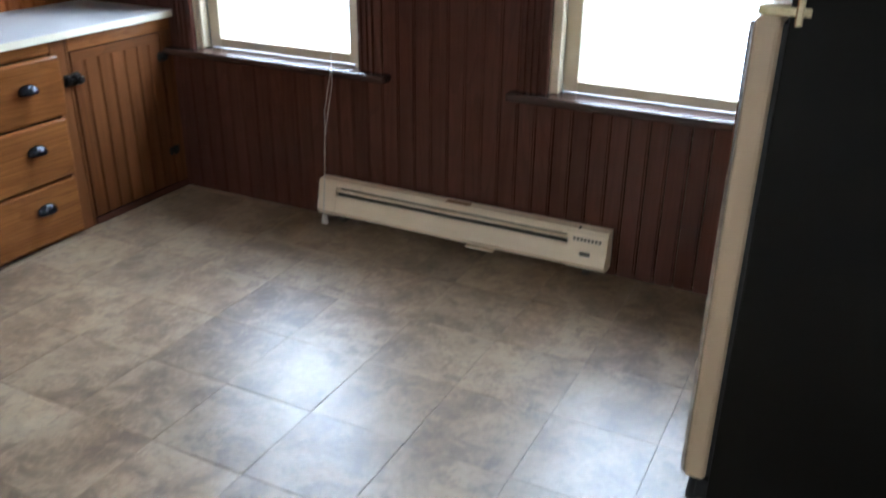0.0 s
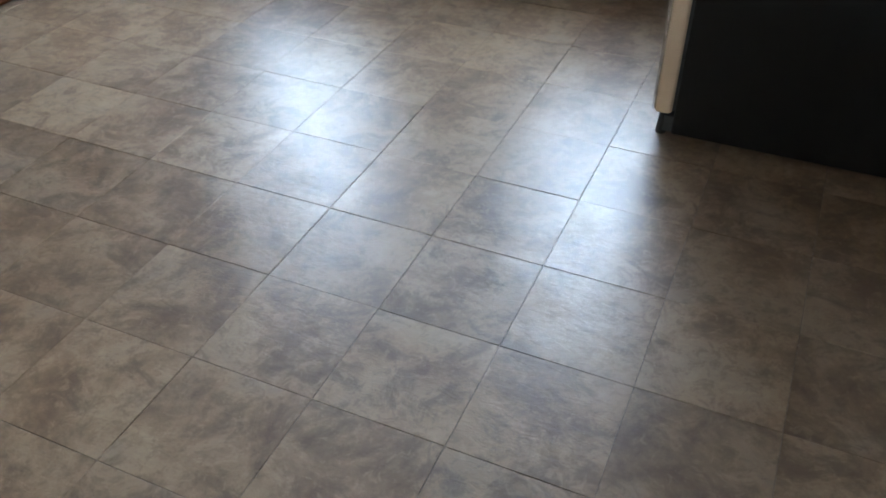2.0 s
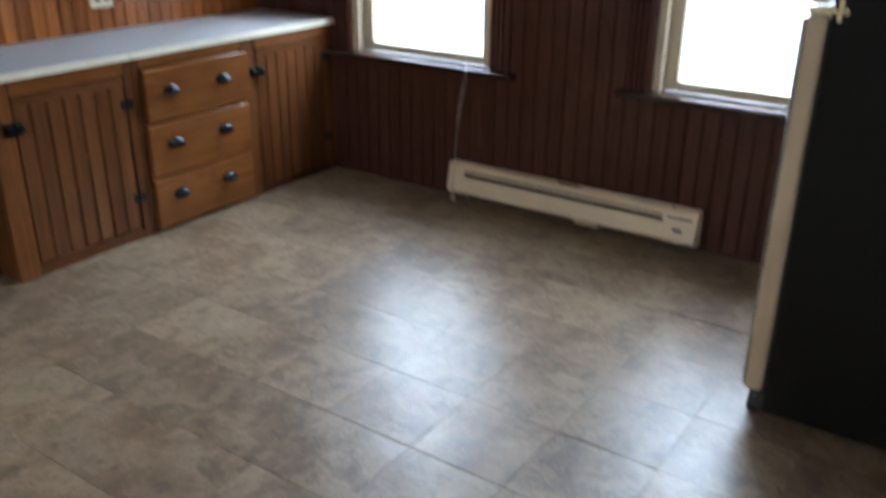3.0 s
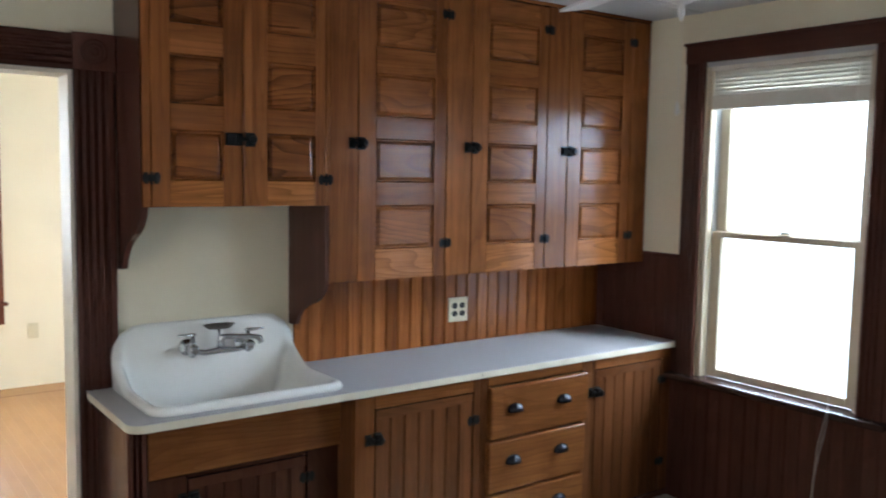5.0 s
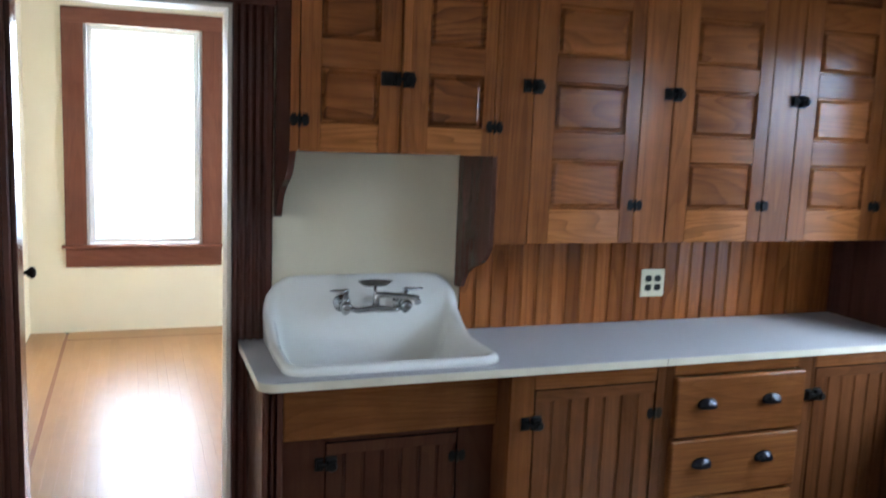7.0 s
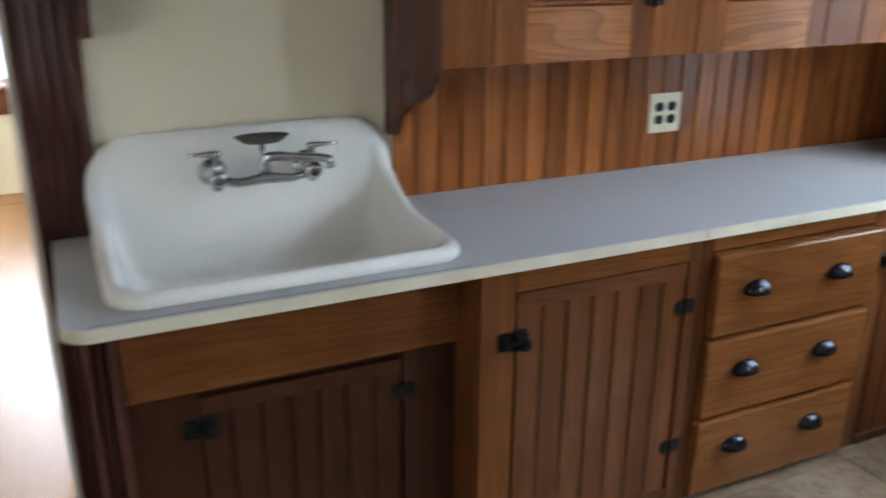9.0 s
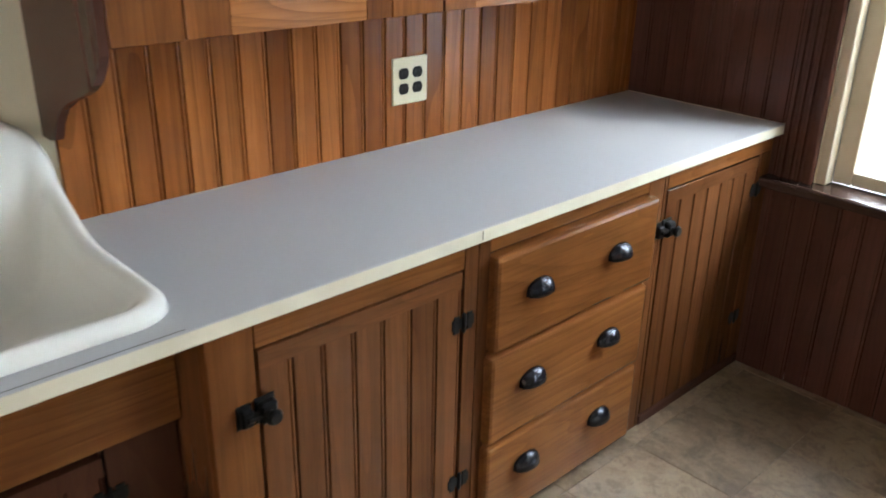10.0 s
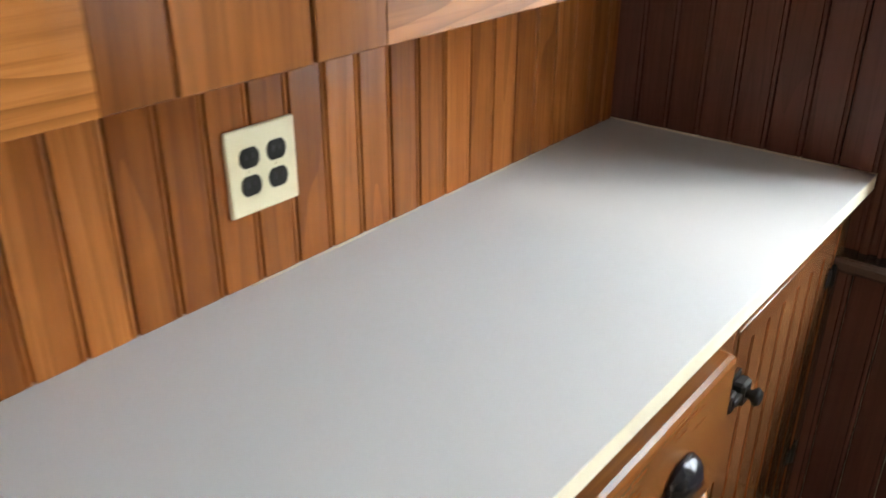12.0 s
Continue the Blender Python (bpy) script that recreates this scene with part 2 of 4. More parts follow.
def vinyl_material():
    """Mottled stone-look vinyl: beige, brown and grey clouds with a satin wear layer."""
    m, t, b = nodes_of("mottled stone vinyl")
    v = place(t, (1, 1, 1))
    cloud = noise_of(t, v, 4.2, 8.0, 0.5, 0.66)
    blot = noise_of(t, v, 8.0, 9.0, 0.6, 0.72)
    vein = noise_of(t, v, 30.0, 8.0, 0.8, 0.72)
    fleck = noise_of(t, v, 110.0, 5.0, 0.0, 0.7)
    c = ramp(t, cloud, ((0.34, (0.120, 0.074, 0.042)), (0.45, (0.195, 0.132, 0.079)), (0.54, (0.280, 0.204, 0.128)), (0.68, (0.236, 0.184, 0.130))))
    c = mixed(t, ramp(t, blot, ((0.50, (0, 0, 0)), (0.62, (0.75, 0.75, 0.75)))), c, (0.080, 0.047, 0.027))
    c = mixed(t, ramp(t, blot, ((0.34, (0.7, 0.7, 0.7)), (0.43, (0, 0, 0)))), c, (0.340, 0.262, 0.172))
    c = mixed(t, ramp(t, vein, ((0.52, (0, 0, 0)), (0.62, (0.48, 0.48, 0.48)))), c, (0.100, 0.062, 0.037))
    c = mixed(t, ramp(t, vein, ((0.38, (0.4, 0.4, 0.4)), (0.45, (0, 0, 0)))), c, (0.330, 0.250, 0.165))
    c = mixed(t, maths(t, "MULTIPLY", fleck, 0.28), c, (0.150, 0.098, 0.060))
    info = t.nodes.new("ShaderNodeObjectInfo")
    c = mixed(t, 1.0, c, ramp(t, info.outputs["Random"], ((0, (0.84, 0.84, 0.84)), (1, (1.1, 1.1, 1.08)))), "MULTIPLY")
    t.links.new(c, b.inputs["Base Color"])
    wear = noise_of(t, place(t, (1, 1, 1), False), 9.0, 6.0, 0.3, 0.65)
    t.links.new(ramp(t, wear, ((0.30, (0.30, 0.30, 0.30)), (0.70, (0.42, 0.42, 0.42)))), b.inputs["Roughness"])
    b.inputs["Specular IOR Level"].default_value = 0.72
    swell = noise_of(t, place(t, (1, 1, 1), False), 9.0, 2.0)
    slate = noise_of(t, place(t, (1.0, 2.6, 1.0)), 22.0, 6.0, 1.2, 0.6)
    relief = maths(t, "ADD", maths(t, "MULTIPLY", slate, 0.30), maths(t, "ADD", swell, maths(t, "MULTIPLY", vein, 0.16)))
    bump_of(t, b, relief, 0.55, 0.006)
    return m


vinyl = vinyl_material()

# ---- mesh helpers ----


def box(bm, x0, x1, y0, y1, z0, z1, bevel=0.0, segments=1):
    """A box between two corners, added to bm, with eased edges."""
    made = bmesh.ops.create_cube(bm, size=1.0)["verts"]
    for v in made:
        v.co = Vector(((x0 + x1) / 2 + v.co.x * (x1 - x0), (y0 + y1) / 2 + v.co.y * (y1 - y0), (z0 + z1) / 2 + v.co.z * (z1 - z0)))
    if bevel:
        edges = list({e for v in made for e in v.link_edges})
        bmesh.ops.bevel(bm, geom=edges, offset=bevel, segments=segments, profile=0.5, affect="EDGES")
    return bm


def boxed(*args, **kw):
    return box(bmesh.new(), *args, **kw)


def prism(bm, outline, low, high, axis):
    """An outline of (u, v) drawn out along an axis. u, v are the other two axes in x, y, z order."""
    n = "xyz".index(axis)

    def at(u, v, w):
        p = [u, v]
        p.insert(n, w)
        return p

    a = [bm.verts.new(at(u, v, low)) for u, v in outline]
    b = [bm.verts.new(at(u, v, high)) for u, v in outline]
    k = len(outline)
    for i in range(k):
        bm.faces.new((a[i], a[(i + 1) % k], b[(i + 1) % k], b[i]))
    bm.faces.new(a[::-1])
    bm.faces.new(b)
    bmesh.ops.recalc_face_normals(bm, faces=bm.faces)
    return bm


def tube(bm, points, radius, sides=12, caps=True):
    """A round bar along points; radius is one number or one for each point."""
    pts = [Vector(p) for p in points]
    radii = radius if isinstance(radius, (list, tuple)) else [radius] * len(pts)
    rings, up = [], None
    for i, p in enumerate(pts):
        d = (pts[min(i + 1, len(pts) - 1)] - pts[max(i - 1, 0)]).normalized()
        if up is None:
            up = d.orthogonal().normalized()
        up = (up - d * up.dot(d)).normalized()
        side = d.cross(up)
        rings.append([bm.verts.new(p + radii[i] * (math.cos(a) * up + math.sin(a) * side)) for a in (2 * math.pi * k / sides for k in range(sides))])
    for a, b in zip(rings, rings[1:]):
        for k in range(sides):
            f = bm.faces.new((a[k], a[(k + 1) % sides], b[(k + 1) % sides], b[k]))
            f.smooth = True
    if caps:
        bm.faces.new(rings[0][::-1])
        bm.faces.new(rings[-1])
    return bm


def part(name, bm, material, parent=None, label="", at=(0, 0, 0), smooth=False):
    """Links a bmesh as one mesh object, under a thing or under a part. Mesh coordinates count from at, in the world."""
    me = bpy.data.meshes.new(name)
    if smooth:
        for f in bm.faces:
            f.smooth = True
    bm.to_mesh(me)
    bm.free()
    me.materials.append(material)
    return link(name, me, parent, label, at)


def link(name, me, parent=None, label="", at=(0, 0, 0)):
    ob = new(name, me)
    ob.location = Vector(at) - (origin_of(parent) if parent else Vector())
    if parent:
        ob.parent = parent
    return tagged(ob, label)


def origin_of(ob):
    p = Vector()
    while ob:
        p += ob.location
        ob = ob.parent
    return p


def thing(name, at, label, category, group="", kind=""):
    ob = new(name)
    ob.location = at
    ob.empty_display_size = 0.05
    return tagged(ob, label, category, group, kind)


def structure(name, bm, material, label, category):
    return tagged(part(name, bm, material), label, category, kind="structure")


# ---- large structure ----
T = 0.15
H = 2.45
P = 0.012  # plaster lies this far behind the boards
Y_DOOR0, Y_DOOR1, Z_DOOR, CASING = -3.46, -2.753, 2.0, 0.142
W1, W2, W4, WZ0, WZ1 = (0.665, 1.505), (2.30, 3.14), (-2.40, -1.56), 0.655, 2.205
FW, FZ0, FZ1 = (-3.395, -2.588), 0.652, 2.225
X_FAR, Y_FAR, X_RIGHT, Y_BACK, H_FAR = -3.58, -3.79, 4.05, -4.6, 2.62

bm = bmesh.new()
box(bm, -T, -P, Y_BACK - T, Y_DOOR0, 0, H_FAR)
box(bm, -T, -P, Y_DOOR1, P, 0, H_FAR)
box(bm, -T, -P, Y_DOOR0, Y_DOOR1, Z_DOOR, H_FAR)
wall_west = structure("wall_west", bm, plaster, "cream painted plaster wall behind the wooden cabinets, with a doorway", "wall")
bm = bmesh.new()
edges = [X_FAR - T, *W4, *W1, *W2, X_RIGHT + T]
for i in (0, 2, 4, 6):
    box(bm, edges[i], edges[i + 1], P, T, 0, H_FAR)
for w in (W4, W1, W2):
    box(bm, *w, P, T, 0, WZ0 - 0.03)
    box(bm, *w, P, T, WZ1, H_FAR)
wall_north = structure("wall_north", bm, plaster, "cream plaster wall with two sash windows above wood wainscot", "wall")
structure("wall_east", boxed(X_RIGHT, X_RIGHT + T, Y_BACK - T, P, 0, H_FAR), bounce_wall, "plain unseen wall behind the refrigerator, whitened for bounce light", "wall")
# Opening for the added fill window, out of view.
W5, SZ0, SZ1 = (1.26, 2.14), 0.75, 2.15
bm = bmesh.new()
box(bm, -P, W5[0], Y_BACK - T, Y_BACK, 0, H_FAR)
box(bm, W5[1], X_RIGHT, Y_BACK - T, Y_BACK, 0, H_FAR)
box(bm, *W5, Y_BACK - T, Y_BACK, 0, SZ0)
box(bm, *W5, Y_BACK - T, Y_BACK, SZ1, H_FAR)
structure("wall_south", bm, bounce_wall, "plain unseen end wall of the kitchen, whitened for bounce light, with an added window", "wall")
bm = bmesh.new()
box(bm, X_FAR - T, X_FAR, Y_FAR - T, FW[0], 0, H_FAR)
box(bm, X_FAR - T, X_FAR, FW[1], P, 0, H_FAR)
box(bm, X_FAR - T, X_FAR, *FW, 0, FZ0 - 0.02)
box(bm, X_FAR - T, X_FAR, *FW, FZ1, H_FAR)
structure("wall_far_west", bm, plaster, "pale yellow plaster wall of the next room around a window", "wall")
structure("wall_far_south", boxed(X_FAR, -T, Y_FAR - T, Y_FAR, 0, H_FAR), plaster, "pale yellow plaster side wall of the next room", "wall")
bm = boxed(-P, X_RIGHT, Y_BACK, P, H, H + 0.10)
for x in (0.62, 1.84, 3.06):
    box(bm, x - 0.02, x + 0.02, Y_BACK, 0.0, H - 0.005, H + 0.002)
for y in (-0.9, -3.34):
    box(bm, 0.0, X_RIGHT, y - 0.02, y + 0.02, H - 0.006, H + 0.001)
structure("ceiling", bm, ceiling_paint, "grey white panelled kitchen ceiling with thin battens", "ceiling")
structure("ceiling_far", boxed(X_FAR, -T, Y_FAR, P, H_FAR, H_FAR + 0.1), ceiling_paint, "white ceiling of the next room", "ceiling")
structure("roof_slab", boxed(X_FAR - T, X_RIGHT + T, Y_BACK - T, T, H_FAR + 0.1, H_FAR + 0.25), ceiling_paint, "plain slab that closes the rooms above", "roof")
floor = structure("floor", boxed(-T, X_RIGHT, Y_BACK, P, -0.12, -0.0035), grout, "mottled beige stone-look vinyl tile kitchen floor with satin shine", "floor")
floor_far = structure("floor_far", boxed(X_FAR, -T, Y_FAR, P, -0.12, -0.012), oak_dark, "honey oak strip floor with dark inlay lines", "floor")
structure("ground", boxed(-60, 60, -60, 60, -0.7, -0.6), surface("dry grass", (0.10, 0.12, 0.05), (0.06, 0.08, 0.03), 0.9, 0.8, 20.0, 0.3), "plain grass ground outside the house", "ground")

# ---- doorway trim ----


def fluted(width, depth, flutes=3):
    """Half section of a fluted casing: (across, out) from the wall outwards."""
    pts = [(0, 0), (0, depth * 0.8), (0.006, depth)]
    edge = 0.016
    pitch = (width - 2 * edge) / flutes
    for i in range(flutes):
        a = edge + i * pitch
        pts += [(a, depth), (a + pitch * 0.12, depth * 0.62), (a + pitch * 0.38, depth * 0.5), (a + pitch * 0.62, depth * 0.62), (a + pitch * 0.74, depth)]
    return pts + [(width - 0.006, depth), (width, depth * 0.8), (width, 0)]


doorway = thing("door_1", (0, -3.1, 0), "dark fluted door casing with corner blocks and cream jambs", "door frame", kind="structure")
prof = fluted(CASING, 0.024, 4)
for y0 in (Y_DOOR1, Y_DOOR0 - CASING):
    part("casing", prism(bmesh.new(), [(o - P, y0 + a) for a, o in prof], 0.0, Z_DOOR, "z"), wood_dark, doorway)
    bm = boxed(-P, 0.018, y0 - 0.004, y0 + CASING + 0.004, Z_DOOR, Z_DOOR + 0.134, bevel=0.003)
    blk = part("corner_block", bm, wood_dark, doorway)
    c = Vector((0.018, y0 + CASING / 2, Z_DOOR + 0.067))
    bm = bmesh.new()
    for r0, r1, h in ((0.046, 0.040, 0.006), (0.030, 0.026, 0.010), (0.014, 0.006, 0.016)):
        tube(bm, [c, c + Vector((h * 0.7, 0, 0)), c + Vector((h, 0, 0))], [r0, r0, r1], 20)
    part("rosette", bm, wood_dark, blk)
part("head_casing", prism(bmesh.new(), [(o - P, Z_DOOR + a) for a, o in fluted(0.128, 0.024, 4)], Y_DOOR0, Y_DOOR1 - 0.004, "y"), wood_dark_y, doorway)
part("jamb", boxed(-T - 0.01, -P + 0.004, Y_DOOR1 - 0.016, Y_DOOR1, 0, Z_DOOR - 0.016, bevel=0.002), door_jamb_paint, doorway, "cream painted jamb")
part("jamb", boxed(-T - 0.01, -P + 0.004, Y_DOOR0, Y_DOOR0 + 0.016, 0, Z_DOOR - 0.016, bevel=0.002), wood_dark, doorway)
part("head_jamb", boxed(-T - 0.01, -P + 0.004, Y_DOOR0, Y_DOOR1, Z_DOOR - 0.016, Z_DOOR, bevel=0.002), door_jamb_paint, doorway, "cream painted head jamb")
part("threshold", boxed(-T - 0.01, 0.01, Y_DOOR0, Y_DOOR1, -0.004, 0.009, bevel=0.003), oak_y, doorway, "worn oak threshold strip")


def open_door():
    """A panelled door that stands open into the next room."""
    leaf = thing("open_door", (-0.16, -3.485, 0.01), "dark varnished panelled door standing open into the next room", "door")
    bm = boxed(-0.74, 0, -0.036, 0, 0, 1.98, bevel=0.003)
    slab = part("door_leaf", bm, wood_dark, leaf, at=leaf.location)
    for z0, z1 in ((0.22, 0.62), (0.72, 0.95), (1.05, 1.40), (1.50, 1.84)):
        for x0, x1 in ((-0.64, -0.41), (-0.33, -0.10)):
            bm = boxed(x0, x1, -0.002, 0.004, z0, z1, bevel=0.003)
            box(bm, x0 + 0.025, x1 - 0.025, 0.002, 0.009, z0 + 0.025, z1 - 0.025, bevel=0.004)
            part("panel", bm, wood_dark, slab, at=leaf.location)
    c = leaf.location + Vector((-0.675, 0, 0.920))
    part("lock_plate", boxed(-0.70, -0.65, 0.0, 0.003, 0.835, 1.005, bevel=0.001), iron, slab, at=leaf.location)
    bm = tube(bmesh.new(), [c, c + Vector((0, 0.022, 0)), c + Vector((0, 0.03, 0)), c + Vector((0, 0.042, 0)), c + Vector((0, 0.056, 0)), c + Vector((0, 0.062, 0))], [0.009, 0.008, 0.016, 0.026, 0.023, 0.008], 16)
    part("door_knob", bm, iron, slab, "black door knob")
    leaf.rotation_euler = (0, 0, radians(4))


open_door()

# ---- kitchen windows ----


def sash(name, x0, x1, y, z0, z1, parent, bottom=0.045, top=0.035, stile=0.056):
    s = part(name, boxed(x0, x0 + stile, y, y + 0.032, z0, z1, bevel=0.003), sash_paint, parent, "tan painted window sash")
    part("stile", boxed(x1 - stile, x1, y, y + 0.032, z0, z1, bevel=0.003), sash_paint, s)
    part("rail", boxed(x0 + stile, x1 - stile, y, y + 0.032, z0, z0 + bottom, bevel=0.003), sash_paint, s)
    part("rail", boxed(x0 + stile, x1 - stile, y, y + 0.032, z1 - top, z1, bevel=0.003), sash_paint, s)
    p = part("pane", boxed(x0 + stile, x1 - stile, y + 0.013, y + 0.017, z0 + bottom, z1 - top), glass, s, "clear glass pane")
    p.visible_shadow = False
    return s


def kitchen_window(name, w, label):
    x0, x1 = w
    win = thing(name, ((x0 + x1) / 2, P, WZ0), label, "window", kind="structure")
    prof = fluted(0.108, 0.022, 3)
    part("casing", prism(bmesh.new(), [(x0 - 0.108 + a, P - o) for a, o in prof], WZ0, WZ1, "z"), wood_dark, win)
    part("casing", prism(bmesh.new(), [(x1 + a, P - o) for a, o in prof], WZ0, WZ1, "z"), wood_dark, win)
    bm = boxed(x0 - 0.108, x1 + 0.108, -0.016, P, WZ1, WZ1 + 0.098, bevel=0.003)
    box(bm, x0 - 0.115, x1 + 0.115, -0.026, P, WZ1 + 0.085, WZ1 + 0.10, bevel=0.003)
    part("head_casing", bm, wood_dark_x, win)
    part("stool", boxed(x0 - 0.145, x1 + 0.145, -0.056, 0.075, WZ0 - 0.032, WZ0, bevel=0.009, segments=2), wood_stool, win, "worn dark window stool")
    for a, b in ((x0, x0 + 0.028), (x1 - 0.028, x1)):
        part("jamb_liner", boxed(a, b, 0.066, T, WZ0, WZ1 - 0.02, bevel=0.002), jamb_paint, win, "white vinyl jamb liner")
    part("head_jamb", boxed(x0, x1, P + 0.004, T, WZ1 - 0.02, WZ1, bevel=0.002), jamb_paint, win)
    part("outer_sill", boxed(x0, x1, 0.078, T + 0.06, WZ0 - 0.03, WZ0 - 0.004, bevel=0.003), jamb_paint, win)
    for a, b in ((x0 + 0.001, x0 + 0.032), (x1 - 0.032, x1 - 0.001)):
        part("stop_bead", boxed(a, b, P + 0.006, 0.064, WZ0, WZ1 - 0.02, bevel=0.003), sash_paint, win, "tan painted sash stop")
    low = sash("lower_sash", x0 + 0.03, x1 - 0.03, 0.068, WZ0 + 0.002, 1.385, win, bottom=0.04, top=0.03)
    sash("upper_sash", x0 + 0.03, x1 - 0.03, 0.102, 1.36, WZ1 - 0.022, win, bottom=0.03)
    m = (x0 + x1) / 2
    bm = boxed(m - 0.03, m + 0.03, 0.07, 0.098, 1.385, 1.39, bevel=0.001)
    tube(bm, [(m - 0.02, 0.075, 1.396), (m + 0.025, 0.085, 1.398)], 0.006, 8)
    part("sash_lock", bm, sash_paint, low)
    return win


kitchen_window("window_1", W1, "double-hung sash window in dark fluted casing with a worn stool")
kitchen_window("window_4", W4, "double-hung sash window in dark casing in the next room")
kitchen_window("window_2", W2, "double-hung sash window in dark fluted casing beside the refrigerator")


def mini_blind(w):
    x0, x1 = w[0] + 0.004, w[1] - 0.004
    ob = thing("window_blind", ((x0 + x1) / 2, 0.03, 1.98), "off-white mini blind drawn up to the top of the window", "blind")
    part("headrail", boxed(x0, x1, 0.018, 0.05, 2.165, 2.20, bevel=0.002), blind_plastic, ob)
    me = None
    for i in range(6):
        z = 2.154 - i * 0.0192
        if me is None:
            first = part("slat", prism(bmesh.new(), [(-0.0125, 0), (-0.005, 0.0022), (0.005, 0.0022), (0.0125, 0), (0.005, 0.0014), (-0.005, 0.0014)], x0, x1, "x"), blind_plastic, ob, at=(0, 0.034, z))
            me = first.data
        else:
            link("slat", me, ob, at=(0, 0.034, z))
    for slat in ob.children:
        if slat.name.startswith("slat"):
            slat.rotation_euler = (radians(66), 0, 0)
    part("bottom_rail", boxed(x0, x1, 0.022, 0.046, 1.978, 2.050, bevel=0.004), blind_plastic, ob)


mini_blind(W1)
mini_blind(W2)


def blind_cord():
    ob = thing("blind_cord", (1.395, -0.03, 0.03), "thin white blind cords hanging down past the heater", "cord")
    bm = bmesh.new()
    tube(bm, [(1.43, 0.014, 2.16), (1.43, -0.02, 1.9), (1.415, -0.055, 0.9), (1.41, -0.060, 0.66), (1.395, -0.095, 0.50), (1.385, -0.098, 0.25), (1.372, -0.100, 0.10), (1.37, -0.10, 0.04)], 0.0011, 6)
    part("cord", bm, cord_white, ob)
    bm = bmesh.new()
    tube(bm, [(1.437, 0.014, 2.16), (1.437, -0.02, 1.9), (1.419, -0.057, 0.9), (1.413, -0.062, 0.60), (1.402, -0.096, 0.45), (1.390, -0.10, 0.36), (1.382, -0.102, 0.22), (1.368, -0.105, 0.045)], 0.0011, 6)
    part("cord", bm, cord_white, ob)
    for x in (1.368, 1.38):
        part("tassel", tube(bmesh.new(), [(x, -0.103, 0.048), (x, -0.103, 0.035), (x, -0.103, 0.006)], [0.003, 0.007, 0.009], 10), cord_white, ob)


blind_cord()

# ---- next room's window ----


def far_window():
    y0, y1 = FW
    win = thing("window_3", (X_FAR, (y0 + y1) / 2, FZ0), "sunlit window in a flat red-brown casing in the next room", "window", kind="structure")
    x = X_FAR
    for a, b in ((y0 - 0.145, y0), (y1, y1 + 0.145)):
        part("casing", boxed(x, x + 0.022, a, b, FZ0, FZ1, bevel=0.003), wood_red, win)
    part("head_casing", boxed(x, x + 0.024, y0 - 0.145, y1 + 0.145, FZ1, FZ1 + 0.11, bevel=0.003), wood_red_y, win)
    part("stool", boxed(x - 0.06, x + 0.05, y0 - 0.17, y1 + 0.17, FZ0 - 0.025, FZ0, bevel=0.006, segments=2), wood_red_y, win)
    part("apron", boxed(x, x + 0.02, y0 - 0.145, y1 + 0.145, FZ0 - 0.165, FZ0 - 0.025, bevel=0.003), wood_red_y, win)
    for a, b in ((y0, y0 + 0.02), (y1 - 0.02, y1)):
        part("jamb", boxed(x - T, x - 0.003, a, b, FZ0, FZ1, bevel=0.002), jamb_paint, win)
    for nm, xs, z0, z1 in (("lower_sash", x - 0.07, FZ0, 1.460), ("upper_sash", x - 0.105, 1.448, FZ1)):
        s = part(nm, boxed(xs - 0.03, xs, y0 + 0.02, y0 + 0.055, z0, z1, bevel=0.003), far_sash_paint, win, "window sash whitened and thinned for glare")
        part("stile", boxed(xs - 0.03, xs, y1 - 0.055, y1 - 0.02, z0, z1, bevel=0.003), far_sash_paint, s)
        # Meeting rails kept thin, as glare would wash them out.
        lo, hi = (0.035, 0.014) if nm == "lower_sash" else (0.014, 0.035)
        part("rail", boxed(xs - 0.03, xs, y0 + 0.055, y1 - 0.055, z0, z0 + lo, bevel=0.003), far_sash_paint, s)
        part("rail", boxed(xs - 0.03, xs, y0 + 0.055, y1 - 0.055, z1 - hi, z1, bevel=0.003), far_sash_paint, s)
        p = part("pane", boxed(xs - 0.018, xs - 0.014, y0 + 0.055, y1 - 0.055, z0 + lo, z1 - hi), glass, s)
        p.visible_shadow = False


far_window()


def fill_window():
    """An unseen window added in the end wall, as fill light on the cabinets and the wainscot."""
    x0, x1 = W5
    y = Y_BACK
    win = thing("fill_window_5", ((x0 + x1) / 2, y, SZ0), "added unseen window in dark casing in the end wall of the kitchen, for fill light", "window", kind="structure")
    for a, b in ((x0 - 0.108, x0), (x1, x1 + 0.108)):
        part("casing", boxed(a, b, y, y + 0.02, SZ0, SZ1, bevel=0.003), wood_dark, win)
    part("head_casing", boxed(x0 - 0.108, x1 + 0.108, y, y + 0.022, SZ1, SZ1 + 0.10, bevel=0.003), wood_dark_x, win)
    part("stool", boxed(x0 - 0.13, x1 + 0.13, y - 0.02, y + 0.05, SZ0 - 0.028, SZ0 + 0.002, bevel=0.006, segments=2), wood_stool, win)
    for a, b in ((x0, x0 + 0.03), (x1 - 0.03, x1)):
        part("jamb", boxed(a, b, y - T, y - 0.003, SZ0 + 0.003, SZ1, bevel=0.002), far_sash_paint, win)
    sash("lower_sash", x0 + 0.031, x1 - 0.031, y - 0.07, SZ0 + 0.003, 1.46, win, top=0.03)
    sash("upper_sash", x0 + 0.031, x1 - 0.031, y - 0.105, 1.435, SZ1, win, bottom=0.03)


fill_window()


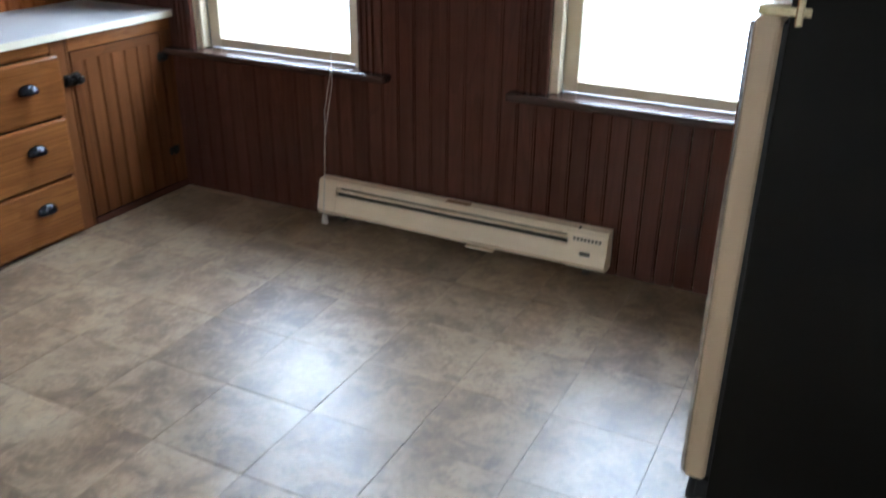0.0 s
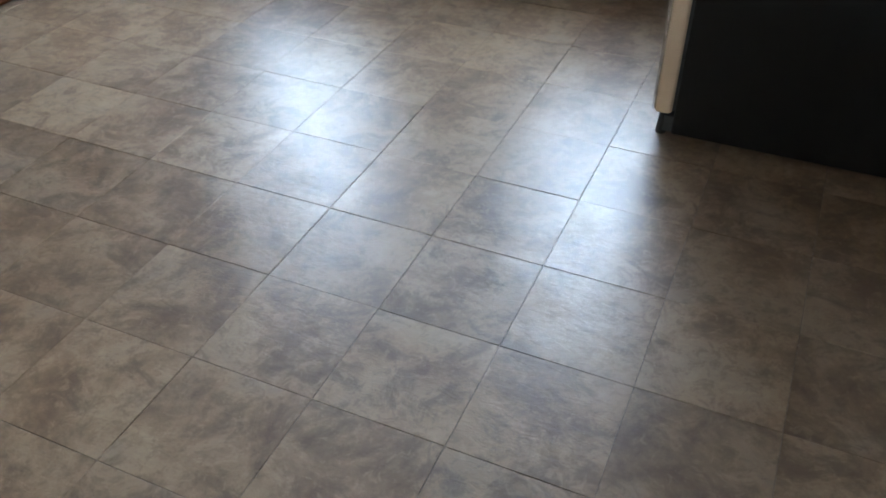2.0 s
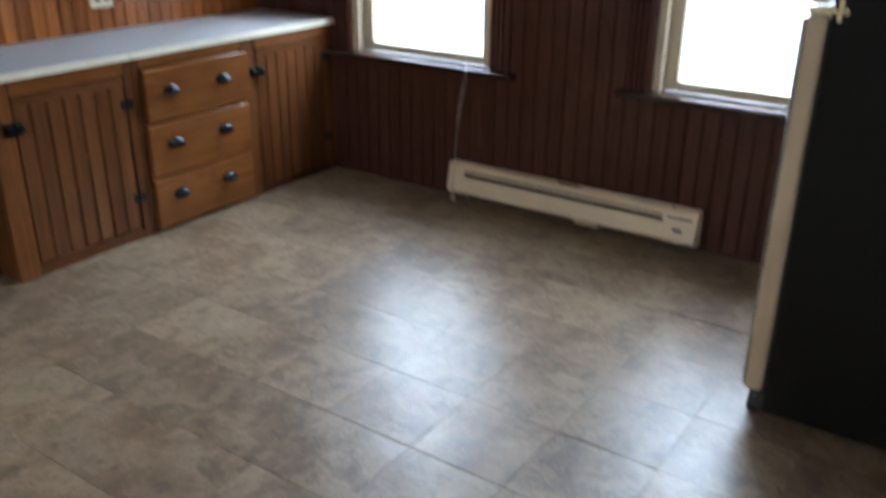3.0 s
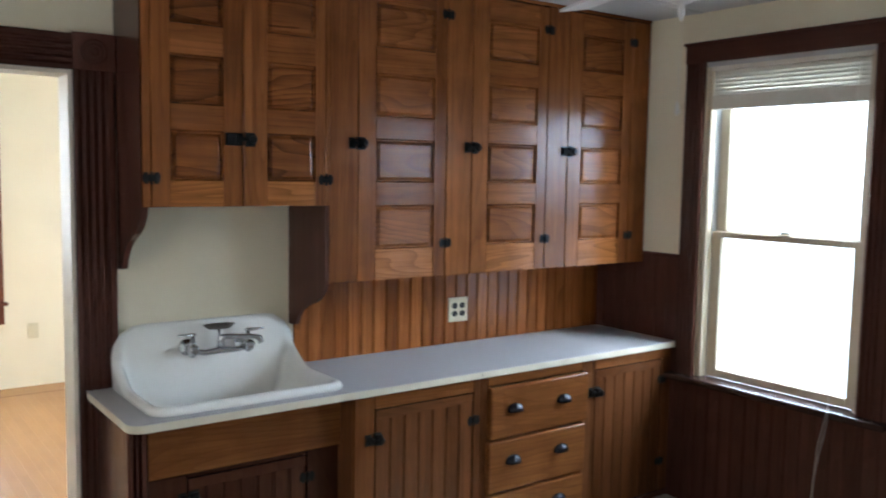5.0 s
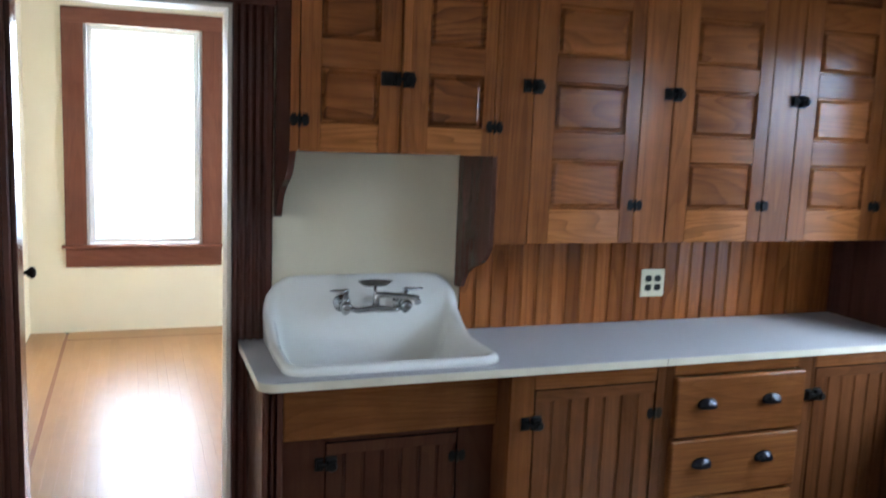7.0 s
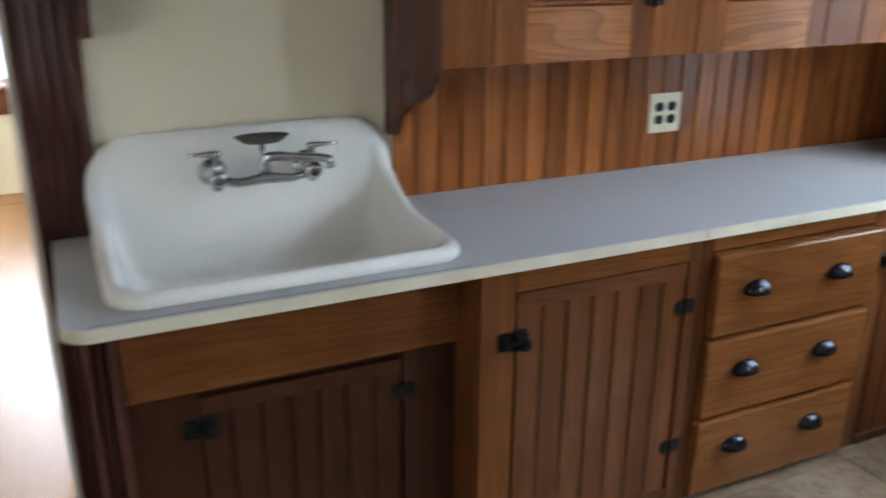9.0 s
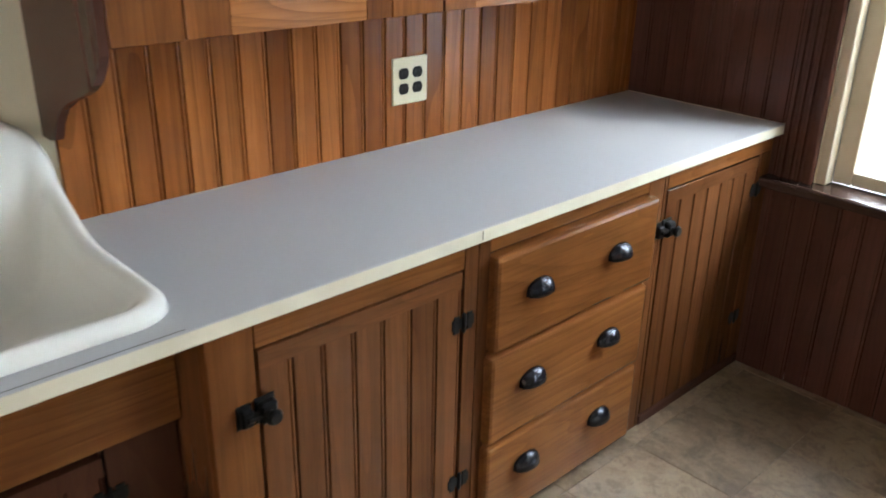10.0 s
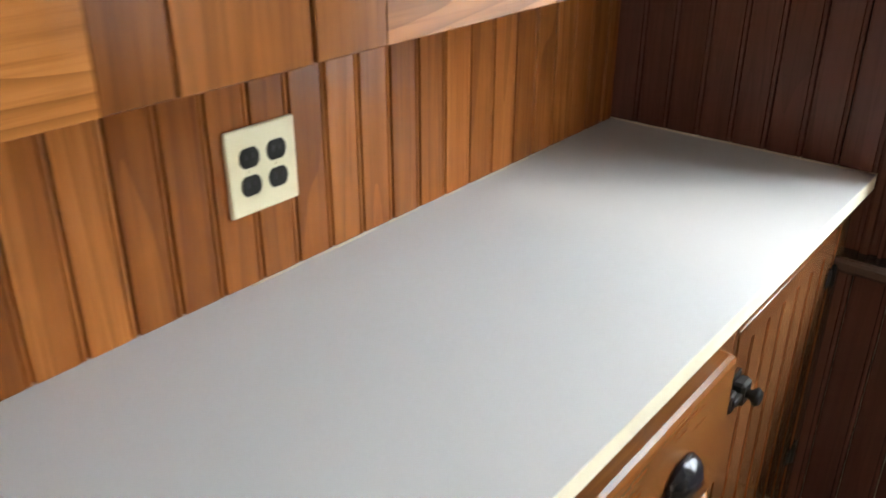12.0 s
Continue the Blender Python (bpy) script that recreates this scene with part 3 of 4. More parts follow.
def wall_socket():
    ob = thing("wall_outlet", (X_FAR, -2.25, 0.42), "small ivory duplex wall outlet on pale yellow plaster", "outlet")
    part("plate", boxed(X_FAR, X_FAR + 0.006, -2.287, -2.213, 0.362, 0.478, bevel=0.002), ivory, ob)
    for z in (0.40, 0.44):
        part("socket", boxed(X_FAR + 0.005, X_FAR + 0.009, -2.265, -2.235, z - 0.014, z + 0.014, bevel=0.002), ivory, ob)


wall_socket()

# ---- refrigerator ----


def refrigerator():
    x0, y0, y1 = 3.167, -1.147, -0.40
    ob = thing("refrigerator", (3.5, -0.77, 0), "almond two-door refrigerator with a black pebbled side", "refrigerator")
    body = part("body", boxed(x0, x0 + 0.66, y0, y1, 0.025, 1.66, bevel=0.006, segments=2), black_steel, ob, "black pebbled steel cabinet")
    part("kick_grille", boxed(x0 - 0.03, x0 + 0.01, y0 + 0.02, y1 - 0.02, 0.02, 0.075, bevel=0.003), rubber, body)
    for nm, z0, z1 in (("door", 0.085, 1.165), ("freezer_door", 1.19, 1.665)):
        d = part(nm, boxed(3.107, x0 - 0.008, y0 + 0.002, y1, z0, z1, bevel=0.013, segments=3), fridge_cream, ob, "almond enamelled door")
        part("gasket", boxed(x0 - 0.010, x0 + 0.001, y0 + 0.012, y1 - 0.012, z0 + 0.012, z1 - 0.012), rubber, d)
        part("front_trim", boxed(3.099, 3.110, y0 + 0.004, y0 + 0.016, z0 + 0.01, z1 - 0.01, bevel=0.003), chrome, d, "bright metal door edge trim")
        part("handle", boxed(3.06, 3.109, y1 - 0.06, y1 - 0.03, z0 + (0.55 if nm == "door" else 0.06), z0 + (1.0 if nm == "door" else 0.36), bevel=0.008, segments=2), fridge_cream, d)
    bm = boxed(3.112, 3.205, y0 - 0.006, y0 + 0.03, 1.168, 1.186, bevel=0.002)
    box(bm, 3.178, 3.192, y0 - 0.010, y0 + 0.002, 1.150, 1.212, bevel=0.003)
    part("hinge", bm, brass, ob, "pale brass centre hinge")
    for x, y in ((3.13, y0 + 0.05), (3.13, y1 - 0.05), (3.79, y0 + 0.05), (3.79, y1 - 0.05)):
        part("foot", tube(bmesh.new(), [(x, y, 0), (x, y, 0.028), (x, y, 0.09)], [0.016, 0.014, 0.010], 12), rubber, ob)


refrigerator()

# ---- baseboard heater ----


def heater():
    x0, x1 = 1.325, 2.588
    ob = thing("baseboard_heater", (1.957, -0.04, 0), "long beige electric baseboard heater with a grimy slot", "heater")
    shell = [(0.0, 0.035), (0.0, 0.205), (-0.052, 0.205), (-0.060, 0.190), (-0.060, 0.180), (-0.02, 0.178), (-0.02, 0.040)]
    part("back_panel", prism(bmesh.new(), shell, x0 + 0.085, x1 - 0.15, "x"), heater_paint, ob)
    front = [(-0.062, 0.138), (-0.068, 0.128), (-0.084, 0.066), (-0.070, 0.042), (-0.040, 0.034), (-0.040, 0.040), (-0.066, 0.050), (-0.076, 0.068), (-0.060, 0.128), (-0.058, 0.138)]
    part("front_panel", prism(bmesh.new(), front, x0 + 0.085, x1 - 0.15, "x"), heater_paint, ob)
    part("deflector", prism(bmesh.new(), [(-0.052, 0.168), (-0.064, 0.160), (-0.063, 0.157), (-0.052, 0.164)], x0 + 0.085, x1 - 0.15, "x"), heater_paint, ob)
    end = [(0.0, 0.035), (0.0, 0.205), (-0.052, 0.206), (-0.061, 0.190), (-0.070, 0.128), (-0.086, 0.066), (-0.072, 0.040), (-0.04, 0.032)]
    a = part("end_cap", prism(bmesh.new(), end, x0, x0 + 0.086, "x"), heater_paint, ob)
    b = part("end_cap", prism(bmesh.new(), end, x1 - 0.151, x1, "x"), heater_paint, ob)
    fin = part("fin", prism(bmesh.new(), [(-0.02, 0.10), (-0.054, 0.10), (-0.054, 0.162), (-0.02, 0.162)], 0, 0.002, "x"), heater_grime, ob, "grimy metal fin", at=(x0 + 0.09, 0, 0))
    for i in range(1, 100):
        link("fin", fin.data, ob, at=(x0 + 0.09 + i * 0.0101, 0, 0))
    part("element", tube(bmesh.new(), [(x0 + 0.085, -0.038, 0.13), (x1 - 0.15, -0.038, 0.13)], 0.008, 10), heater_grime, ob)
    part("rating_label", boxed(1.915, 2.02, -0.045, -0.012, 0.2045, 0.2058), surface("brown paper label", (0.30, 0.17, 0.09), (0.22, 0.12, 0.06), 0.6), ob, "small brown rating label")
    part("switch_slot", boxed(2.47, 2.478, -0.05, -0.03, 0.2045, 0.2075), iron, ob)
    for k in range(8):
        part("vent_louvre", boxed(x1 - 0.13 + k * 0.014, x1 - 0.122 + k * 0.014, -0.0685, -0.062, 0.160, 0.172), heater_grime, b)
    part("knob_mark", boxed(x1 - 0.10, x1 - 0.06, -0.0800, -0.070, 0.098, 0.115, bevel=0.003), heater_grime, b)
    for x in (x0 + 0.10, x1 - 0.08):
        part("foot", boxed(x - 0.012, x + 0.012, -0.05, -0.01, 0, 0.04, bevel=0.002), heater_grime, ob)
    bm = boxed(2.02, 2.14, -0.078, -0.055, 0.026, 0.034, bevel=0.001)
    part("loose_lip", bm, heater_paint, ob, "bent lower lip")

    ob.scale = (1.0, 1.0, 0.90)

heater()

# ---- hardware ----


def cup_pull(parent, x, y, z):
    """A bin pull: a quarter shell open below."""
    bm = bmesh.new()
    w, h, d = 0.041, 0.036, 0.026
    rows = []
    for i in range(9):
        a = math.pi * i / 8
        rows.append([bm.verts.new((x + d * math.sin(a) ** 0.8 * math.sin(b) + 0.002, y - w * math.cos(a), z - 0.012 + h * math.cos(b) * (0.35 + 0.65 * math.sin(a)))) for b in (math.pi / 2 * k / 5 for k in range(6))])
    for r, s in zip(rows, rows[1:]):
        for k in range(5):
            bm.faces.new((r[k], s[k], s[k + 1], r[k + 1]))
    bmesh.ops.remove_doubles(bm, verts=bm.verts, dist=0.0004)
    bmesh.ops.solidify(bm, geom=bm.faces[:], thickness=0.0018)
    bmesh.ops.recalc_face_normals(bm, faces=bm.faces)
    ob = part("cup_pull", bm, pull_metal, parent, "black bin pull", smooth=True)
    for s in (-1, 1):
        part("screw", tube(bmesh.new(), [(x, y + s * 0.036, z - 0.004), (x + 0.004, y + s * 0.036, z - 0.004)], 0.004, 8), iron, ob)


def latch(parent, x, y, z, both=False):
    """A black cupboard catch across a door's edge."""
    bm = boxed(x, x + 0.004, y - 0.034, y - 0.004, z - 0.023, z + 0.023, bevel=0.001)
    box(bm, x + 0.003, x + 0.018, y - 0.030, y - 0.007, z - 0.017, z + 0.017, bevel=0.003)
    part("latch_keeper", bm, iron, parent, "black latch keeper")
    bm = boxed(x, x + 0.004, y + 0.002, y + 0.042, z - 0.026, z + 0.026, bevel=0.001)
    box(bm, x + 0.003, x + 0.024, y + 0.004, y + 0.038, z - 0.021, z + 0.021, bevel=0.005)
    part("latch", bm, iron, parent, "black cupboard latch")
    part("latch_bolt", boxed(x + 0.008, x + 0.022, y - 0.022, y + 0.01, z - 0.006, z + 0.006, bevel=0.002), iron, parent)
    knob = [(0.020, 0.008), (0.030, 0.008), (0.038, 0.016), (0.045, 0.011)]
    part("latch_knob", tube(bmesh.new(), [(x + d, y + 0.020, z) for d, _ in knob], [q for _, q in knob], 12), iron, parent)
    if both:
        part("latch_keeper", boxed(x, x + 0.016, y - 0.075, y - 0.036, z - 0.023, z + 0.023, bevel=0.004), iron, parent, "black latch keeper")


def hinge(parent, x, y, z, s=1):
    bm = boxed(x, x + 0.003, y - 0.032, y + 0.032, z - 0.012, z + 0.012, bevel=0.001)
    tube(bm, [(x + 0.004, y, z - 0.024), (x + 0.004, y, z - 0.02), (x + 0.004, y, z + 0.02), (x + 0.004, y, z + 0.024)], [0.002, 0.0048, 0.0048, 0.002], 8)
    for dy in (-0.019, 0.019):
        box(bm, x, x + 0.0036, y + dy - 0.008, y + dy + 0.008, z - 0.020, z + 0.020, bevel=0.001)
        tube(bm, [(x + 0.002, y + dy, z + 0.008), (x + 0.0045, y + dy, z + 0.008)], 0.003, 6)
    return part("hinge", bm, iron, parent, "small black butt hinge")


# ---- upper cabinets ----
XF, Z_UP, Z_UPL, Z_TOP = 0.32, 1.20, 1.513, 2.432


def field(x, y0, y1, z0, z1):
    """A raised panel with a moulded edge, in a plane of constant x."""
    bm = bmesh.new()
    rings = []
    for inset, dx, r in ((0.0, 0.0005, 0.0005), (0.005, -0.011, 0.010), (0.010, -0.011, 0.011), (0.017, -0.003, 0.010), (0.022, -0.0008, 0.009), (0.030, -0.0012, 0.006)):
        a0, a1, c0, c1 = y0 + inset + r, y1 - inset - r, z0 + inset + r, z1 - inset - r
        ring = []
        for k, (cy, cz) in enumerate(((a0, c0), (a1, c0), (a1, c1), (a0, c1))):
            for q in (0, 1, 2):
                an = math.pi + k * math.pi / 2 + q * math.pi / 4
                ring.append(bm.verts.new((x + dx, cy + r * math.cos(an), cz + r * math.sin(an))))
        rings.append(ring)
    for g, h in zip(rings, rings[1:]):
        for k in range(12):
            bm.faces.new((g[k], g[(k + 1) % 12], h[(k + 1) % 12], h[k]))
    bm.faces.new(rings[-1])
    bmesh.ops.recalc_face_normals(bm, faces=bm.faces)
    return bm


ROWS_Z = ((1.328, 1.511), (1.607, 1.786), (1.877, 2.052), (2.157, 2.330))


def panelled_door(parent, y0, y1, z0, py0, py1, rows, label, grain=wood_figured):
    """A door of stiles, rails and raised panels."""
    z1, x, b = Z_TOP - 0.006, XF, 0.0015
    door = part("door", boxed(x - 0.020, x - 0.013, y0 + 0.002, y1 - 0.002, z0 + 0.002, z1 - 0.002), wood_up, parent, label)
    part("stile", boxed(x - 0.014, x, y0, py0, z0, z1, bevel=b), wood_up, door)
    part("stile", boxed(x - 0.014, x, py1, y1, z0, z1, bevel=b), wood_up, door)
    edges = [z0] + [v for r in rows for v in r] + [z1]
    for a, c in zip(edges[::2], edges[1::2]):
        # The bottom rail's paler colour stands in for light thrown up by the counter.
        part("rail", boxed(x - 0.014, x - 0.0004, py0, py1, a, c, bevel=0.0008), wood_rail_lit if a == z0 else wood_flat, door)
    for a, c in rows:
        part("panel", field(x, py0, py1, a, c), grain, door)
    return door


def upper_unit(y0, y1, stile0, door_y, py, label):
    ob = thing("wall_cabinet", (0.16, (y0 + y1) / 2, Z_UP), label, "cabinet", "tall wall cabinets over the counter")
    bm = boxed(-P, XF - 0.022, y0 + 0.001, y1 - 0.001, Z_UP + 0.012, H - 0.001)
    part("carcass", bm, wood_brown, ob)
    d0, d1 = door_y
    if stile0:
        part("face_stile", boxed(XF - 0.022, XF - 0.001, y0 + 0.0005, d0 - 0.003, Z_UP, Z_TOP, bevel=0.0015), wood_up, ob)
    part("face_stile", boxed(XF - 0.022, XF - 0.001, d1 + 0.003, y1 - 0.0005, Z_UP, Z_TOP, bevel=0.0015), wood_up, ob)
    part("top_rail", boxed(XF - 0.022, XF + 0.006, y0 + 0.0005, y1 - 0.0005, Z_TOP + 0.001, H - 0.001, bevel=0.002), wood_flat, ob)
    d = panelled_door(ob, d0, d1, Z_UP + 0.001, *py, ROWS_Z, "four-panel cupboard door")
    latch(d, XF, d0 - 0.012, 1.763)
    for z in (1.345, 2.325):
        hinge(d, XF, d1 + 0.001, z)


upper_unit(-1.875, -1.165, True, (-1.745, -1.305), (-1.662, -1.368), "tall varnished pine wall cabinet beside the sink recess")
upper_unit(-1.165, -0.578, False, (-1.162, -0.715), (-1.072, -0.778), "tall varnished pine wall cabinet with a four-panel door")
upper_unit(-0.578, 0.0, False, (-0.575, -0.130), (-0.486, -0.198), "tall varnished pine wall cabinet in the dim corner")


def bracket(parent, y0, y1, z_top, z_mid, z_low, name="bracket"):
    """A side board that ends below in an ogee curve."""
    pts = [(-P, z_top), (XF - 0.004, z_top), (XF - 0.004, z_mid)]
    for i in range(1, 13):
        t = i / 12
        pts.append((XF - 0.004 - 0.255 * (t - 0.07 * math.sin(2 * math.pi * t)), z_mid - (z_mid - z_low) * (t + 0.05 * math.sin(2 * math.pi * t))))
    pts += [(0.055, z_low - 0.012), (0.03, z_low - 0.018), (-P, z_low - 0.018)]
    bm = bmesh.new()
    a = [bm.verts.new((x, y0, z)) for x, z in pts]
    b = [bm.verts.new((x, y1, z)) for x, z in pts]
    for i in range(len(pts)):
        bm.faces.new((a[i], a[(i + 1) % len(pts)], b[(i + 1) % len(pts)], b[i]))
    bm.faces.new(a)
    bm.faces.new(b[::-1])
    bmesh.ops.triangulate(bm, faces=[f for f in bm.faces if len(f.verts) > 4])
    bmesh.ops.recalc_face_normals(bm, faces=bm.faces)
    return part(name, bm, wood_dark, parent, "dark scroll-cut side bracket")


def sink_upper():
    y0, y1 = -2.606, -1.875
    ob = thing("wall_cabinet", (0.16, -2.24, Z_UPL), "short two-door varnished pine wall cabinet above the sink", "cabinet", "tall wall cabinets over the counter")
    part("carcass", boxed(-P, XF - 0.022, y0 + 0.022, y1 - 0.024, Z_UPL + 0.008, H - 0.001), wood_brown, ob)
    part("top_rail", boxed(XF - 0.022, XF + 0.006, y0 + 0.0005, y1 - 0.0005, Z_TOP + 0.001, H - 0.001, bevel=0.002), wood_flat, ob)
    part("face_stile", boxed(XF - 0.022, XF - 0.001, y0, -2.578, Z_UPL, Z_TOP, bevel=0.0015), wood_up, ob)
    part("face_stile", boxed(XF - 0.022, XF - 0.001, -1.893, y1 - 0.0005, Z_UPL, Z_TOP, bevel=0.0015), wood_up, ob)
    a = panelled_door(ob, -2.575, -2.239, Z_UPL, -2.508, -2.313, ROWS_Z[1:], "three-panel cupboard door", wood_bold)
    b = panelled_door(ob, -2.236, -1.896, Z_UPL, -2.140, -1.940, ROWS_Z[1:], "three-panel cupboard door", wood_bold)
    part("astragal", boxed(XF, XF + 0.006, -2.234, -2.204, Z_UPL + 0.004, Z_TOP - 0.012, bevel=0.0025), wood_up, b)
    latch(b, XF + 0.005, -2.236, 1.76, both=True)
    for z in (1.615, 2.335):
        hinge(a, XF, -2.577, z)
        hinge(b, XF, -1.894, z)
    bracket(ob, y0 - 0.0, y0 + 0.021, H - 0.002, Z_UPL, 1.285)
    bracket(ob, y1 - 0.017, y1 - 0.001, H - 0.002, Z_UP - 0.01, 1.01)


sink_upper()

# ---- base cabinets ----
XB = 0.53


def bead_board(width, height, thick=0.010):
    """A board with a groove and a bead on one edge; it stands in the y z plane and faces +x."""
    w = width
    pts = [(0.0, -thick), (0.0, -0.004), (0.0012, -0.0005), (0.0028, 0), (w - 0.0118, 0), (w - 0.0109, -0.0042), (w - 0.0101, -0.0042), (w - 0.0092, -0.0012), (w - 0.0062, -0.0002), (w - 0.0032, -0.0012), (w - 0.0020, -0.0045), (w - 0.0012, -thick)]
    bm = prism(bmesh.new(), [(x, y) for y, x in pts], 0, height, "z")
    return bm


def boards(parent, x, y0, y1, z0, z1, pitch, material):
    n = max(1, round((y1 - y0) / pitch))
    w = (y1 - y0) / n
    first = None
    for i in range(n):
        if first is None:
            first = part("board", bead_board(w, z1 - z0), material, parent, at=(x, y0, z0))
        else:
            link("board", first.data, parent, at=(x, y0 + i * w, z0))


def bead_door(parent, x, y0, y1, z0, z1, label, material=wood_brown, flat=wood_brown_flat):
    d = part("door", boxed(x - 0.022, x - 0.011, y0 + 0.003, y1 - 0.003, z0 + 0.003, z1 - 0.003), material, parent, label)
    boards(d, x, y0 + 0.002, y1 - 0.002, z0 + 0.002, z1 - 0.040, 0.0690, material)
    part("top_band", boxed(x - 0.011, x + 0.0004, y0 + 0.002, y1 - 0.002, z1 - 0.041, z1 - 0.002, bevel=0.0012), flat, d)
    return d


def base_unit(y0, y1, label, name="base_cabinet"):
    ob = thing(name, (0.27, (y0 + y1) / 2, 0), label, "cabinet", "base cabinets under the counter")
    part("carcass", boxed(-P, XB - 0.024, y0 + 0.001, y1 - 0.001, 0.0, 0.778), wood_brown, ob)
    return ob


def face(ob, y0, y1, z0, z1, material, x=XB, proud=0.0, name="face_stile"):
    return part(name, boxed(x - 0.022, x + proud, y0 + 0.0005, y1 - 0.0005, z0, z1, bevel=0.0015), material, ob)


# door unit
u = base_unit(-1.875, -1.250, "brown beadboard base cabinet beside the sink stand")
face(u, -1.875, -1.785, 0.0, 0.785, wood_post)
face(u, -1.290, -1.250, 0.0, 0.785, wood_brown)
face(u, -1.785, -1.290, 0.722, 0.785, wood_drawer, name="top_rail")
face(u, -1.785, -1.290, 0.0, 0.05, wood_brown_flat, name="bottom_rail")
d = bead_door(u, XB, -1.782, -1.293, 0.053, 0.719, "tongue-and-groove cupboard door")
latch(d, XB, -1.797, 0.603)
for z in (0.60, 0.19):
    hinge(d, XB, -1.292, z)
# drawer unit
u = base_unit(-1.250, -0.572, "varnished pine base cabinet with three drawers and black bin pulls")
face(u, -1.250, -1.214, 0.0, 0.785, wood_brown)
face(u, -0.640, -0.572, 0.0, 0.785, wood_brown)
face(u, -1.214, -0.640, 0.738, 0.785, wood_drawer, name="top_rail")
face(u, -1.214, -0.640, 0.0, 0.014, wood_brown_flat, name="bottom_rail")
for z0, z1, za, ya, yb in ((0.500, 0.731, 0.633, -1.217, -0.622), (0.259, 0.490, 0.402, -1.222, -0.634), (0.018, 0.250, 0.167, -1.224, -0.640)):
    bm = boxed(XB - 0.02, XB + 0.026, ya, yb, z0, z1, bevel=0.010, segments=2)
    dr = part("drawer", bm, wood_drawer, u, "pine drawer front with worn rounded edges")
    nick = random.Random(round(za * 1000))
    for _ in range(3):
        y, w = nick.uniform(-1.18, -0.68), nick.uniform(0.003, 0.009)
        part("worn_nick", boxed(XB + 0.012, XB + 0.0222, y - w, y + w, z1 - 0.0075, z1 - 0.0030, bevel=0.001), bare_wood, dr, "pale bare chip on the edge")
    for y in (ya + 0.135, yb - 0.165):
        cup_pull(dr, XB + 0.026, y, za - 0.006)
# corner unit
u = base_unit(-0.572, -0.001, "brown beadboard base cabinet against the window wall")
face(u, -0.572, -0.556, 0.0, 0.785, wood_brown)
face(u, -0.556, -0.001, 0.728, 0.785, wood_drawer, name="top_rail")
face(u, -0.556, -0.001, 0.0, 0.030, wood_dark_y, name="bottom_rail", proud=0.004)
face(u, -0.065, -0.001, 0.030, 0.728, wood_brown)
d = bead_door(u, XB, -0.553, -0.068, 0.033, 0.725, "tongue-and-groove cupboard door")
latch(d, XB, -0.566, 0.620)
for z in (0.62, 0.19):
    hinge(d, XB, -0.067, z)
# sink stand, set back
XS = 0.42
u = thing("sink_base_cabinet", (0.22, -2.25, 0), "dark recessed sink stand with a plank apron under the counter", "cabinet")
part("carcass", boxed(-P, XS - 0.05, -2.62, -1.876, 0, 0.568), wood_dark, u)
part("apron", boxed(XS - 0.022, XS, -2.632, -1.876, 0.570, 0.785, bevel=0.002), wood_drawer, u, "plain plank apron below the sink")
part("post", prism(bmesh.new(), [(XS - 0.04 + o, -2.70 + a) for a, o in fluted(0.068, 0.046, 2)], 0, 0.785, "z"), wood_dark, u)
part("side_board", boxed(0.03, XS - 0.041, -2.70, -2.622, 0, 0.785, bevel=0.002), wood_dark, u)
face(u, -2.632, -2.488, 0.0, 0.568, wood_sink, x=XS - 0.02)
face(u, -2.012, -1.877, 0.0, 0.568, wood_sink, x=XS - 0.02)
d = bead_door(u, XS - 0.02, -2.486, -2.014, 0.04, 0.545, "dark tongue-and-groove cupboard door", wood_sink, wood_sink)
latch(d, XS - 0.02, -2.489, 0.475)
for z in (0.458, 0.12):
    hinge(d, XS - 0.02, -2.013, z)

# ---- counter ----


